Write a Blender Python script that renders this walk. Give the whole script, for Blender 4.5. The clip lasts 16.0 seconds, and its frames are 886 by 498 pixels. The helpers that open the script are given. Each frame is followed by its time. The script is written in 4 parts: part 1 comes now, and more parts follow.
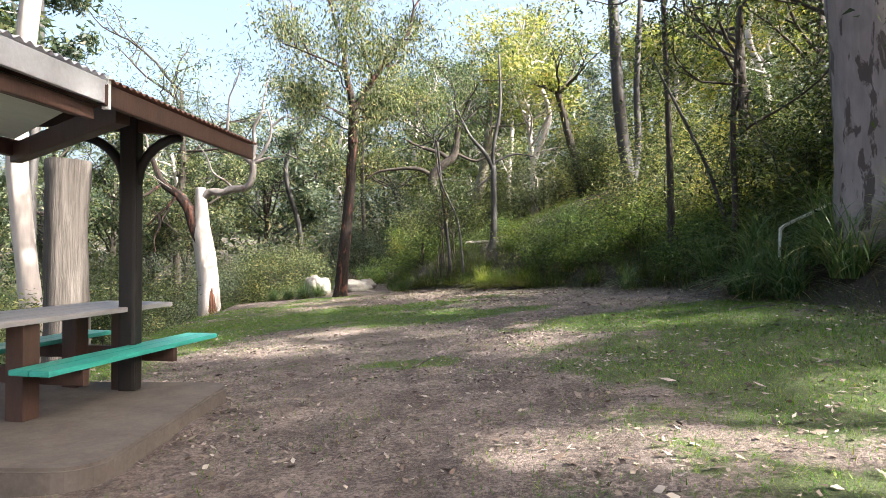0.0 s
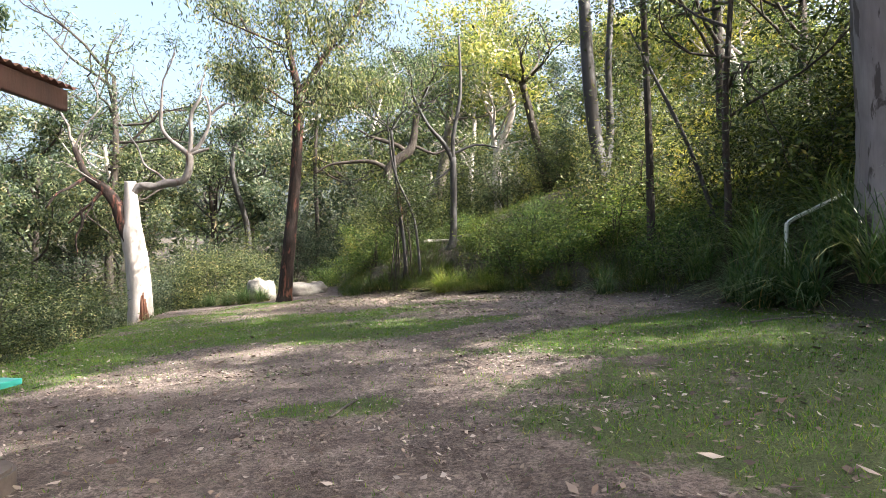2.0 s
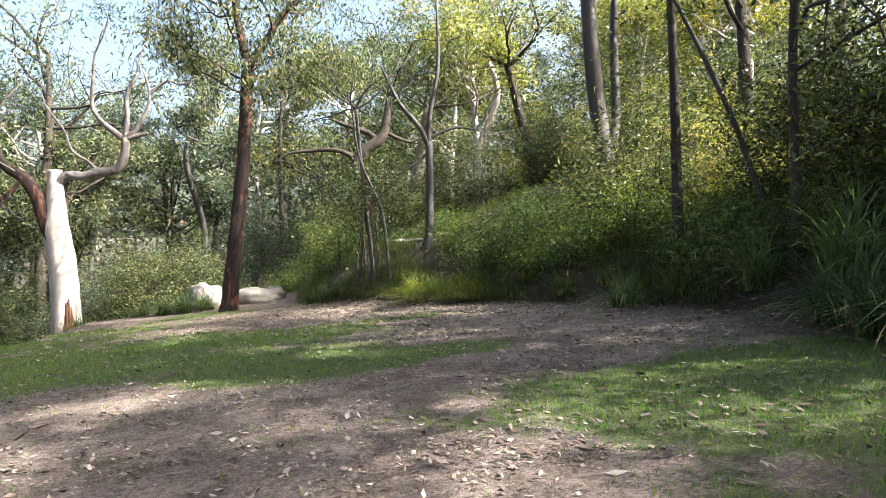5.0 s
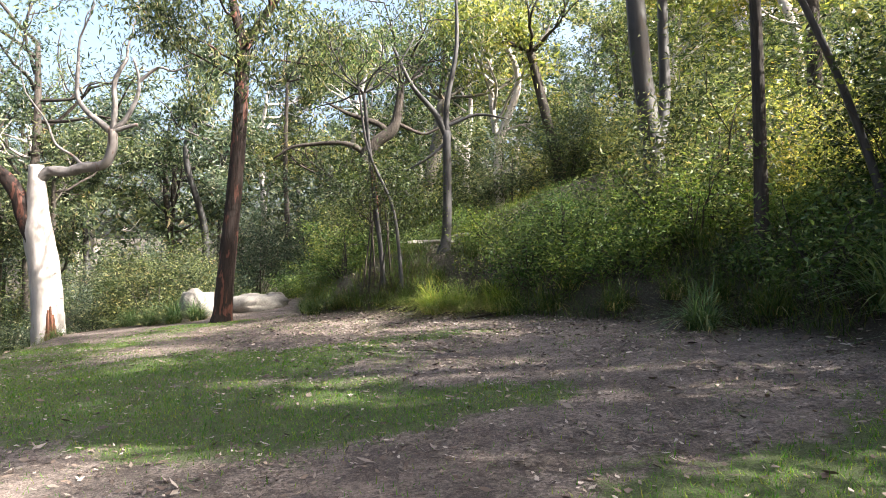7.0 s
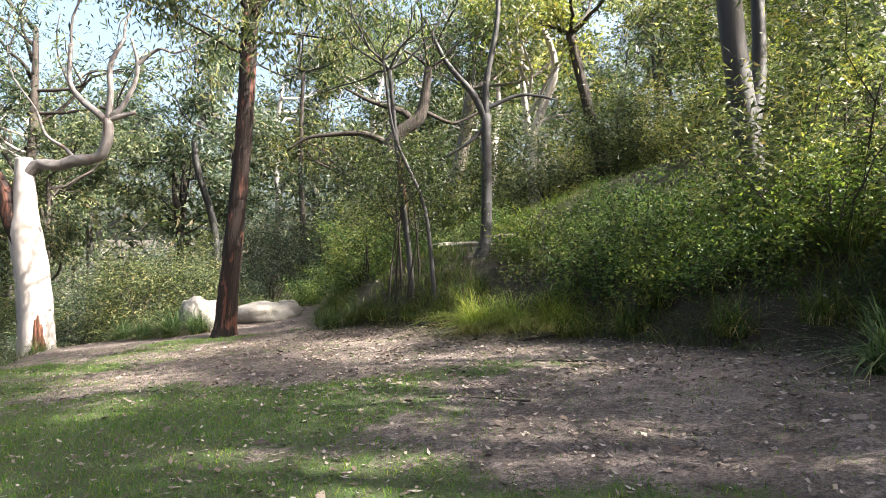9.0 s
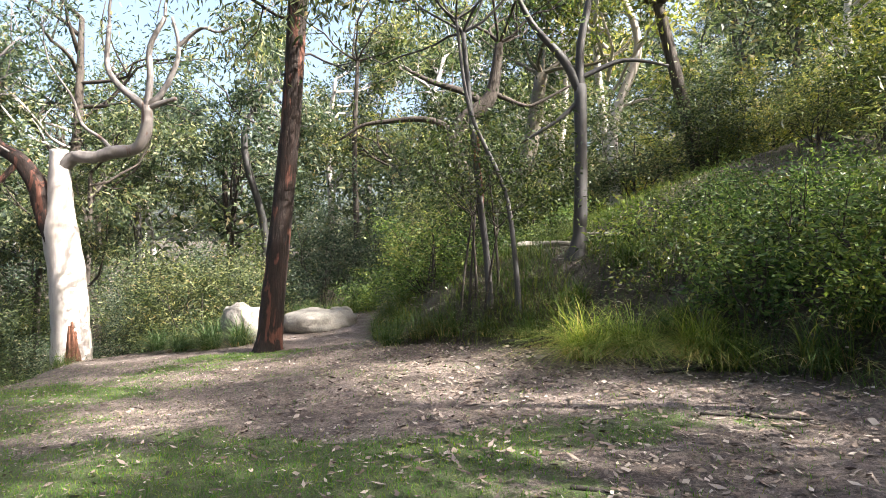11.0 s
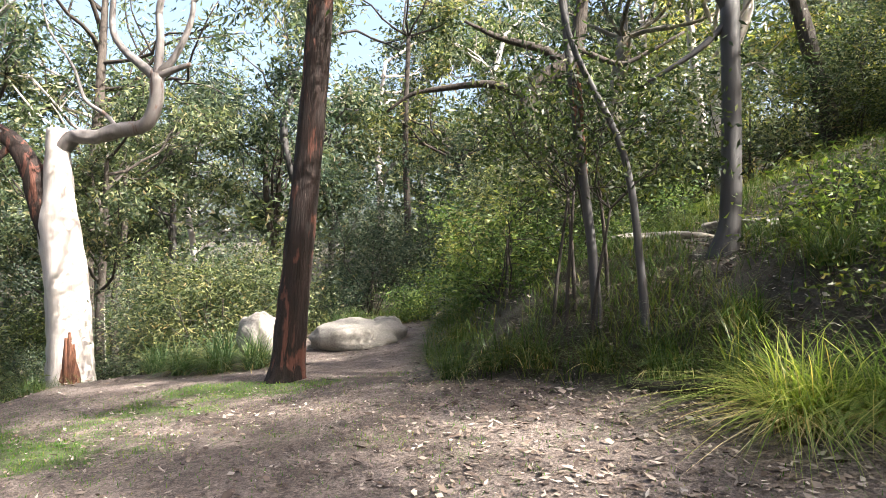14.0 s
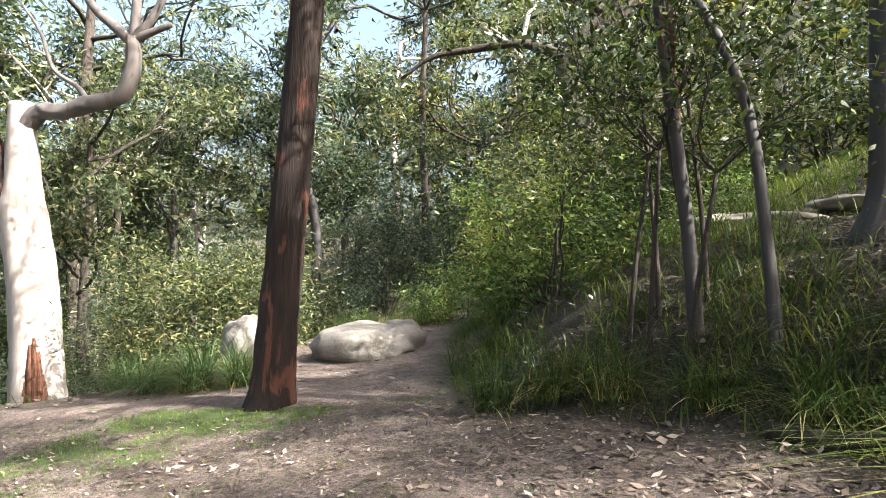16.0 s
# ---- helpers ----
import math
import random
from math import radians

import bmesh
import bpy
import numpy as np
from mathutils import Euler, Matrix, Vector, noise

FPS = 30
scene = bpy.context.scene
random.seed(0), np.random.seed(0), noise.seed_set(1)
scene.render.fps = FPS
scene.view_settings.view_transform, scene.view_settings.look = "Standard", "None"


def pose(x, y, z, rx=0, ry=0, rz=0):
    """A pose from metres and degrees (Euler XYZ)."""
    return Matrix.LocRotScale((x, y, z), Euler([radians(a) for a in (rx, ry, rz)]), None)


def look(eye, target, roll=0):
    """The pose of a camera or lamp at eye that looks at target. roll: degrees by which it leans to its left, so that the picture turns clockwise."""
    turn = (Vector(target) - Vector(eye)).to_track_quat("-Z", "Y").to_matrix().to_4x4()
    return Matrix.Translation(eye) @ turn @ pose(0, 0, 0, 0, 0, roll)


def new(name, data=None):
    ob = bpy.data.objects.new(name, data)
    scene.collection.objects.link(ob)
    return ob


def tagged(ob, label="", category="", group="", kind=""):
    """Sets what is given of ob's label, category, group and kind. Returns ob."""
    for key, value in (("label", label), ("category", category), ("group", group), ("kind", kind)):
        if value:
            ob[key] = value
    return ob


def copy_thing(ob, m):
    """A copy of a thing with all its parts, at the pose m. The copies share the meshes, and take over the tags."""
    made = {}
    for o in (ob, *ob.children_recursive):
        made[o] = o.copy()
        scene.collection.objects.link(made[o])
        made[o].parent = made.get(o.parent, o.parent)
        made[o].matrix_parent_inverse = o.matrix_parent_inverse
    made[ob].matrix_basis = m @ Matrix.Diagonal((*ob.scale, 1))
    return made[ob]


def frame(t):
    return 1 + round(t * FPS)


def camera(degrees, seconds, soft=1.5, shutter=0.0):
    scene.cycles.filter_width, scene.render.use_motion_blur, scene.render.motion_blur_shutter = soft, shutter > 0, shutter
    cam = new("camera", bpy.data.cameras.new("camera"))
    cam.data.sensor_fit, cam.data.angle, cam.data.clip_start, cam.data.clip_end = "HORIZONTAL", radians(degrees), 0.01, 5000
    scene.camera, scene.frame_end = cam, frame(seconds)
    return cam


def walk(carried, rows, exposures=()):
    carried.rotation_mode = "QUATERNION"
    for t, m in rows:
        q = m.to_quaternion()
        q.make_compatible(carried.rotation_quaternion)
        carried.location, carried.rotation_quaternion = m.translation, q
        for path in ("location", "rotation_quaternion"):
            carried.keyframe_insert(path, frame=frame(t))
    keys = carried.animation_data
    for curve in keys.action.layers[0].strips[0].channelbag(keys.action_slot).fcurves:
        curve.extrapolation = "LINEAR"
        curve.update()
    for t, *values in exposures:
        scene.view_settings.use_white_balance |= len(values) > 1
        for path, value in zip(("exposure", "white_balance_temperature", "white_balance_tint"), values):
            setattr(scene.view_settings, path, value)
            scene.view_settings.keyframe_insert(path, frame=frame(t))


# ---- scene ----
cam = camera(70.5, 16.0, soft=0.85)
PATH = [
    (0, (-0.003, -0.006, 1.342), (0.009, 1.994, 1.358), 0.2),
    (0.5, (0.029, 0.461, 1.357), (0.075, 2.461, 1.372), 0.2),
    (1, (0.12, 1.04, 1.357), (0.194, 3.039, 1.371), 0.1),
    (1.5, (0.198, 1.545, 1.361), (0.294, 3.543, 1.375), 0.1),
    (2, (0.301, 2.095, 1.365), (0.429, 4.091, 1.379), 0.0),
    (2.5, (0.404, 2.602, 1.326), (0.544, 4.597, 1.341), -0.0),
    (3, (0.484, 3.173, 1.327), (0.641, 5.167, 1.341), -0.1),
    (3.5, (0.575, 3.688, 1.341), (0.729, 5.682, 1.357), -0.1),
    (4, (0.659, 4.258, 1.335), (0.823, 6.251, 1.355), 0.0),
    (6.5, (0.738, 6.889, 1.383), (0.941, 8.879, 1.404), 0.2),
    (7, (0.717, 7.489, 1.422), (0.869, 9.484, 1.445), 0.2),
    (7.5, (0.664, 8.047, 1.44), (0.801, 10.042, 1.464), 0.2),
    (8, (0.628, 8.668, 1.457), (0.759, 10.664, 1.484), 0.2),
    (10.5, (-0.009, 11.75, 1.51), (-0.022, 13.749, 1.539), 0.5),
    (11, (-0.077, 12.331, 1.486), (-0.139, 14.33, 1.519), 0.5),
    (11.5, (-0.094, 12.887, 1.488), (-0.183, 14.885, 1.521), 0.6),
    (12, (-0.166, 13.49, 1.458), (-0.288, 15.486, 1.494), 0.5),
    (12.5, (-0.293, 14.03, 1.442), (-0.427, 16.025, 1.478), 0.5),
    (13, (-0.389, 14.615, 1.425), (-0.579, 16.606, 1.462), 0.6),
    (13.5, (-0.504, 15.138, 1.431), (-0.695, 17.128, 1.469), 0.6),
    (14, (-0.568, 15.729, 1.412), (-0.798, 17.715, 1.45), 0.5),
    (14.5, (-0.641, 16.251, 1.377), (-0.906, 18.233, 1.414), 0.5),
    (15, (-0.726, 16.806, 1.368), (-0.999, 18.787, 1.402), 0.6),
    (15.5, (-0.856, 17.287, 1.33), (-1.138, 19.267, 1.369), 0.6),
    (16, (-0.967, 17.857, 1.321), (-1.251, 19.837, 1.351), 0.3),
]
walk(cam, [(t, look(eye, target, roll)) for t, eye, target, roll in PATH], [(0, 2.38)])

# ---- light ----
SUN_AZ, SUN_EL = radians(112), radians(42)   # compass-like: measured from +y towards +x
world = bpy.data.worlds.new("sky_world")
scene.world = world
world.use_nodes = True
wn = world.node_tree.nodes
sky = wn.new("ShaderNodeTexSky")
sky.sky_type, sky.sun_disc = "NISHITA", False
sky.sun_elevation, sky.sun_rotation = SUN_EL, SUN_AZ
sky.air_density, sky.dust_density, sky.ozone_density = 1.0, 8.0, 1.0
world.node_tree.links.new(sky.outputs[0], wn["Background"].inputs[0])
wn["Background"].inputs[1].default_value = 0.115
sun_data = bpy.data.lights.new("sun", "SUN")
sun_data.energy, sun_data.angle, sun_data.color = 5.0, radians(0.6), (1.0, 0.94, 0.84)
sun = new("sun", sun_data)
SUN_DIR = Vector((math.sin(SUN_AZ) * math.cos(SUN_EL), math.cos(SUN_AZ) * math.cos(SUN_EL), math.sin(SUN_EL)))
sun.matrix_world = look(tuple(SUN_DIR * 60), (0, 0, 0))


# ---- materials ----
class Nodes:
    """A small wrapper round one node material."""

    def __init__(self, name, rough=0.8):
        self.m = bpy.data.materials.new(name)
        self.m.use_nodes = True
        self.t = self.m.node_tree
        self.bsdf = self.t.nodes["Principled BSDF"]
        self.bsdf.inputs["Roughness"].default_value = rough
        self.out = self.t.nodes["Material Output"]

    def add(self, kind, **inputs):
        n = self.t.nodes.new(kind)
        for k, v in inputs.items():
            n.inputs[k.replace("_", " ")].default_value = v
        return n

    def link(self, a, b):
        self.t.links.new(a, b)

    def coords(self, scale=(1, 1, 1), world_space=False):
        mp = self.add("ShaderNodeMapping")
        mp.inputs["Scale"].default_value = scale
        src = self.add("ShaderNodeNewGeometry").outputs["Position"] if world_space else self.add("ShaderNodeTexCoord").outputs["Object"]
        self.link(src, mp.inputs[0])
        return mp.outputs[0]

    def noise(self, vec, scale, detail=4, rough=0.6, dist=0.0):
        n = self.add("ShaderNodeTexNoise", Scale=scale, Detail=detail, Roughness=rough, Distortion=dist)
        self.link(vec, n.inputs["Vector"])
        return n.outputs["Fac"]

    def ramp(self, fac, stops):
        r = self.add("ShaderNodeValToRGB")
        els = r.color_ramp.elements
        while len(els) < len(stops):
            els.new(0.5)
        for e, (p, c) in zip(els, stops):
            e.position, e.color = p, (*c, 1) if len(c) == 3 else c
        self.link(fac, r.inputs[0])
        return r.outputs[0]

    def mix(self, fac, a, b, blend="MIX"):
        n = self.t.nodes.new("ShaderNodeMix")
        n.data_type, n.blend_type = "RGBA", blend
        for sock, v in ((n.inputs[0], fac), (n.inputs[6], a), (n.inputs[7], b)):
            if isinstance(v, (int, float)):
                sock.default_value = v
            elif isinstance(v, tuple):
                sock.default_value = (*v, 1)
            else:
                self.link(v, sock)
        return n.outputs[2]

    def bump(self, height, strength=0.5, dist=0.02):
        b = self.add("ShaderNodeBump", Strength=strength, Distance=dist)
        self.link(height, b.inputs["Height"])
        self.link(b.outputs[0], self.bsdf.inputs["Normal"])

    def colour(self, c):
        self.link(c, self.bsdf.inputs["Base Color"])
        return self


def leaf_material(name, dark, light, yellow, gloss=0.45, through_=0.42):
    n = Nodes(name, gloss)
    n.bsdf.inputs["Specular IOR Level"].default_value = 0.28
    isl = n.add("ShaderNodeNewGeometry").outputs["Random Per Island"]
    obj = n.add("ShaderNodeObjectInfo").outputs["Random"]
    col = n.ramp(isl, [(0.0, dark), (0.55, light), (0.9, yellow), (1.0, (yellow[0] * 1.2, yellow[1] * 0.85, yellow[2]))])
    tint = n.ramp(obj, [(0.0, (0.72, 0.80, 0.75)), (0.5, (1.0, 1.0, 1.0)), (1.0, (1.25, 1.15, 0.85))])
    col = n.mix(1.0, col, tint, "MULTIPLY")
    clump = n.noise(n.coords(world_space=True), 0.9, 2)
    col = n.mix(1.0, col, n.ramp(clump, [(0.3, (0.75, 0.85, 0.8)), (0.7, (1.25, 1.15, 0.95))]), "MULTIPLY")
    n.colour(col)
    tr = n.add("ShaderNodeBsdfTranslucent")
    n.link(n.mix(1.0, col, (1.4, 1.45, 0.75), "MULTIPLY"), tr.inputs[0])
    ms = n.add("ShaderNodeMixShader", Fac=through_)
    n.link(n.bsdf.outputs[0], ms.inputs[1])
    n.link(tr.outputs[0], ms.inputs[2])
    n.link(ms.outputs[0], n.out.inputs[0])
    return n.m


def bark_rough(name, dark, light, patch=None, patch_amount=0.5, stretch=0.12):
    n = Nodes(name, 0.9)
    v = n.coords((1, 1, stretch))
    ridges = n.noise(v, 26, 6, 0.65, 0.4)
    big = n.noise(n.coords((1, 1, 0.35)), 3.0, 3)
    col = n.ramp(ridges, [(0.3, dark), (0.62, light), (0.8, tuple(min(1, c * 1.5) for c in light))])
    col = n.mix(n.ramp(big, [(0.35, (0, 0, 0)), (0.7, (0.6, 0.6, 0.6))]), col, dark)
    if patch:
        p = n.noise(n.coords((1, 1, 0.22)), 5.5, 4, 0.6, 0.6)
        col = n.mix(n.ramp(p, [(patch_amount, (0, 0, 0)), (patch_amount + 0.06, (0.8, 0.8, 0.8))]), col, patch)
    n.colour(col)
    n.bump(ridges, 0.9, 0.03)
    return n.m


def bark_smooth(name, pale, grey, flake, flake_amount=0.6):
    n = Nodes(name, 0.65)
    v = n.coords((1, 1, 0.5))
    big = n.noise(v, 2.2, 4, 0.55, 0.8)
    streak = n.noise(n.coords((1, 1, 0.12)), 14, 4)
    col = n.mix(n.ramp(big, [(0.4, (0, 0, 0)), (0.62, (1, 1, 1))]), pale, grey)
    col = n.mix(0.35, col, n.ramp(streak, [(0.3, tuple(c * 0.6 for c in grey)), (0.7, pale)]))
    p = n.noise(n.coords((1, 1, 0.28)), 4.5, 5, 0.6, 0.5)
    col = n.mix(n.ramp(p, [(flake_amount, (0, 0, 0)), (flake_amount + 0.04, (0.9, 0.9, 0.9))]), col, flake)
    n.colour(col)
    n.bump(streak, 0.35, 0.015)
    return n.m


M_BARK_DARK = bark_rough("dark_ironbark", (0.006, 0.0036, 0.003), (0.03, 0.016, 0.013), (0.13, 0.05, 0.034), 0.55)
M_BARK_BROWN = bark_rough("brown_bark", (0.0197, 0.0153, 0.0126), (0.0628, 0.0502, 0.0426), None)
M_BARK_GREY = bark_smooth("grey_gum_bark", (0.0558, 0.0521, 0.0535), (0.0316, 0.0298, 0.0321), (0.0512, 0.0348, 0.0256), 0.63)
M_BARK_PALE = bark_smooth("pale_gum_bark", (0.52, 0.475, 0.45), (0.36, 0.32, 0.31), (0.16, 0.075, 0.05), 0.68)
# greyer copy of the pale bark; the limbs' shade is in its colour
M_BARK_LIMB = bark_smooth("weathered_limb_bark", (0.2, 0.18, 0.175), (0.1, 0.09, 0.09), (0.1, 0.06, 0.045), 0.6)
M_BARK_BIG = bark_smooth("mottled_gum_bark", (0.255, 0.225, 0.228), (0.17, 0.143, 0.145), (0.0425, 0.0298, 0.0272), 0.56)
M_BARK_RED = bark_rough("peeling_red_bark", (0.05, 0.02, 0.013), (0.2, 0.085, 0.05), (0.4, 0.24, 0.16), 0.64)
M_BARK_OLIVE = bark_smooth("olive_gum_bark", (0.16, 0.14, 0.11), (0.085, 0.07, 0.055), (0.42, 0.26, 0.15), 0.66)

# pale top tones raised so single leaves glint like sunlit gloss
M_LEAF_GUM = leaf_material("gum_leaf", (0.02, 0.033, 0.023), (0.062, 0.086, 0.058), (0.21, 0.235, 0.155))
M_LEAF_BLUE = leaf_material("blue_gum_leaf", (0.018, 0.034, 0.029), (0.054, 0.082, 0.073), (0.18, 0.21, 0.19))
# yellow-green with the slope's sunlight put into its brightness
M_LEAF_YELLOW = leaf_material("sunny_wattle_leaf", (0.065, 0.085, 0.03), (0.17, 0.19, 0.068), (0.34, 0.33, 0.14), 0.45, 0.5)
# bush wall's shade is in the dark green, sun specks in its pale end
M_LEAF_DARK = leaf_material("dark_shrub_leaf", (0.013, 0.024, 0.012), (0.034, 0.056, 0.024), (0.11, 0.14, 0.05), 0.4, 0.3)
M_LEAF_SHRUB = leaf_material("fresh_shrub_leaf", (0.0312, 0.0598, 0.0234), (0.0806, 0.137, 0.0494), (0.208, 0.273, 0.104), 0.45, 0.35)
M_GRASS = leaf_material("lawn_grass", (0.034, 0.106, 0.0102), (0.0723, 0.187, 0.0187), (0.17, 0.23, 0.0425), 0.5, 0.4)
# darker tussock green: the shade on the bank is put into it
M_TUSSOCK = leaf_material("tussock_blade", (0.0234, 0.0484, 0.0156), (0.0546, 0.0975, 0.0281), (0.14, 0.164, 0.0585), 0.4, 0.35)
M_STRAP = leaf_material("strap_leaf", (0.045, 0.09, 0.042), (0.09, 0.155, 0.075), (0.2, 0.26, 0.14), 0.35, 0.3)
M_STRAW = leaf_material("dead_straw_blade", (0.2, 0.15, 0.09), (0.4, 0.32, 0.2), (0.58, 0.5, 0.34), 0.6, 0.3)
# lighter tussock blade with the sun on the front clumps painted in
M_TUSSOCK_BRIGHT = leaf_material("sunny_tussock_blade", (0.09, 0.14, 0.03), (0.21, 0.28, 0.06), (0.46, 0.46, 0.18), 0.4, 0.45)


def litter_material():
    n = Nodes("dry_leaf", 0.7)
    isl = n.add("ShaderNodeNewGeometry").outputs["Random Per Island"]
    n.colour(n.ramp(isl, [(0.0, (0.04, 0.025, 0.019)), (0.45, (0.13, 0.09, 0.068)), (0.8, (0.24, 0.19, 0.155)), (1.0, (0.42, 0.36, 0.31))]))
    return n.m


M_LITTER = litter_material()


def ground_material():
    n = Nodes("clearing_ground", 0.95)
    v = n.coords(world_space=True)
    fine = n.noise(v, 38, 6, 0.7)
    mid = n.noise(v, 5.0, 5, 0.65)
    big = n.noise(v, 0.7, 4, 0.6)
    dirt = n.ramp(mid, [(0.25, (0.0998, 0.078, 0.0686)), (0.5, (0.2, 0.16, 0.142)), (0.75, (0.333, 0.277, 0.25))])
    dirt = n.mix(0.55, dirt, n.ramp(fine, [(0.41, (0.0333, 0.025, 0.0218)), (0.6, (0.416, 0.335, 0.296))]))
    dirt = n.mix(n.ramp(big, [(0.4, (0, 0, 0)), (0.65, (0.5, 0.5, 0.5))]), dirt, (0.233, 0.176, 0.152))
    damp = n.noise(v, 1.5, 8, 0.72, 0.3)
    dirt = n.mix(n.ramp(damp, [(0.42, (0.75, 0.75, 0.75)), (0.56, (0, 0, 0))]), dirt, n.ramp(fine, [(0.35, (0.0333, 0.0242, 0.0203)), (0.65, (0.142, 0.105, 0.0874))]))
    clods = n.noise(v, 15, 5, 0.7, 0.4)
    dirt = n.mix(n.ramp(clods, [(0.4, (0.6, 0.6, 0.6)), (0.5, (0, 0, 0))]), dirt, (0.0499, 0.0367, 0.0312))
    straw = n.noise(n.coords((1, 1, 1), True), 95, 3, 0.8, 1.5)
    dirt = n.mix(n.ramp(straw, [(0.6, (0, 0, 0)), (0.68, (0.7, 0.7, 0.7))]), dirt, (0.382, 0.312, 0.257))
    turf = n.add("ShaderNodeAttribute")
    turf.attribute_name = "turf"
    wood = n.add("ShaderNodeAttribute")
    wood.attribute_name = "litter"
    green = n.ramp(n.noise(v, 60, 4, 0.7), [(0.3, (0.035, 0.05, 0.016)), (0.6, (0.085, 0.12, 0.03)), (0.8, (0.17, 0.17, 0.07))])
    thin = n.noise(v, 7, 5, 0.7)
    add = n.add("ShaderNodeMath")
    add.operation = "ADD"
    n.link(turf.outputs["Fac"], add.inputs[0])
    n.link(thin, add.inputs[1])
    col = n.mix(n.ramp(add.outputs[0], [(0.82, (0, 0, 0)), (1.1, (0.9, 0.9, 0.9))]), dirt, green)
    # dark humus, taken darker to hold the bank's shade as well
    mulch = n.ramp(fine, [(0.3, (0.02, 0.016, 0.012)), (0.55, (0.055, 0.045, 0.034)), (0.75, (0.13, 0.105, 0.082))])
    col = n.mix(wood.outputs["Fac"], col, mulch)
    n.colour(col)
    n.bump(n.mix(0.5, fine, n.mix(0.5, mid, clods)), 1.0, 0.09)
    return n.m


M_GROUND = ground_material()


def stone_material():
    n = Nodes("sandstone", 0.9)
    v = n.coords()
    a, b = n.noise(v, 3, 5), n.noise(v, 24, 5, 0.7)
    col = n.ramp(a, [(0.3, (0.11, 0.1, 0.09)), (0.55, (0.21, 0.195, 0.175)), (0.75, (0.3, 0.28, 0.25))])
    n.colour(n.mix(0.3, col, n.ramp(b, [(0.35, (0.12, 0.11, 0.1)), (0.7, (0.5, 0.46, 0.42))])))
    n.bump(b, 0.6, 0.03)
    return n.m


M_STONE = stone_material()


def worn(name, base, rough=0.7, amount=0.35, scale=6, stretch=(1, 1, 1), metal=0.0, bump=0.2):
    n = Nodes(name, rough)
    n.bsdf.inputs["Metallic"].default_value = metal
    v = n.coords(stretch)
    a, b = n.noise(v, scale, 5, 0.65), n.noise(v, scale * 9, 4, 0.7)
    lo, hi = tuple(c * (1 - amount) for c in base), tuple(min(1, c * (1 + amount)) for c in base)
    col = n.ramp(a, [(0.3, lo), (0.7, hi)])
    n.colour(n.mix(0.3, col, n.ramp(b, [(0.35, lo), (0.65, hi)])))
    n.bump(b, bump, 0.01)
    return n.m


M_CONCRETE = worn("weathered_concrete", (0.1, 0.084, 0.074), 0.9, 0.35, 3)
M_TURQUOISE = worn("turquoise_paint", (0.035, 0.3, 0.25), 0.4, 0.2, 5, (1, 0.15, 1))
M_TABLE = worn("grey_weathered_timber", (0.26, 0.25, 0.26), 0.5, 0.3, 6, (1, 0.1, 1))
M_BROWN = worn("brown_stained_timber", (0.055, 0.028, 0.02), 0.6, 0.4, 6, (1, 1, 0.2))
M_POST = worn("black_brown_post", (0.012, 0.010, 0.0095), 0.6, 0.4, 8, (1, 1, 0.15))
M_STEEL = worn("galvanised_sheet", (0.5, 0.51, 0.54), 0.45, 0.25, 3, (1, 1, 1), 0.5)
M_RUST = worn("rusty_sheet", (0.13, 0.06, 0.04), 0.75, 0.4, 6)
M_LINING = worn("pale_green_lining", (0.50, 0.54, 0.48), 0.8, 0.12, 2)
M_LOG = bark_rough("weathered_log", (0.033, 0.0276, 0.024), (0.12, 0.105, 0.096), None, stretch=0.05)
M_PIPE = worn("white_pipe_paint", (0.75, 0.75, 0.73), 0.4, 0.1, 8)


# ---- terrain ----
BANK = np.array([(5.9, -14), (5.9, 4), (5.7, 9), (5.7, 13), (4.8, 16), (3.5, 18.2), (2.4, 20.3), (0.9, 22.2), (-0.2, 23.1), (-1.25, 23.6), (-1.75, 25), (-2.1, 27), (-2.4, 30), (-2.5, 33), (-1.6, 38), (1.0, 46), (1.0, 90)], float)
EDGE = np.array([(-6.0, -14), (-6.2, 8), (-7.0, 15), (-7.8, 22), (-8.3, 25.6), (-6.4, 26.8), (-6.0, 32), (-7.0, 42), (-8, 90)], float)


def beside(line, x, y):
    """How far (x, y) lies to the right of a line walked northwards (left: minus)."""
    best, sign = np.full(np.shape(x), 1e9), np.zeros(np.shape(x))
    for (ax, ay), (bx, by) in zip(line[:-1], line[1:]):
        dx, dy = bx - ax, by - ay
        t = np.clip(((x - ax) * dx + (y - ay) * dy) / (dx * dx + dy * dy), 0, 1)
        px, py = x - ax - t * dx, y - ay - t * dy
        d = np.hypot(px, py)
        s = np.sign(dy * (x - ax) - dx * (y - ay))
        near = d < best - 1e-9
        best, sign = np.where(near, d, best), np.where(near, s, sign)
    return best * np.where(sign == 0, 1, sign)


def waves(x, y, seed, scale):
    """A cheap smooth noise of about -1 to 1."""
    r = np.random.RandomState(seed)
    out = np.zeros(np.shape(x))
    for k in range(6):
        a, f, p = r.uniform(0, 6.28), (0.6 + 0.5 * k) / scale, r.uniform(0, 6.28, 2)
        out = out + np.sin(f * (x * math.cos(a) + y * math.sin(a)) * 6.28 + p[0] + 1.3 * np.sin(f * 2.1 * (y * math.cos(a) - x * math.sin(a)) + p[1])) / (1 + 0.5 * k)
    return out / 2.2


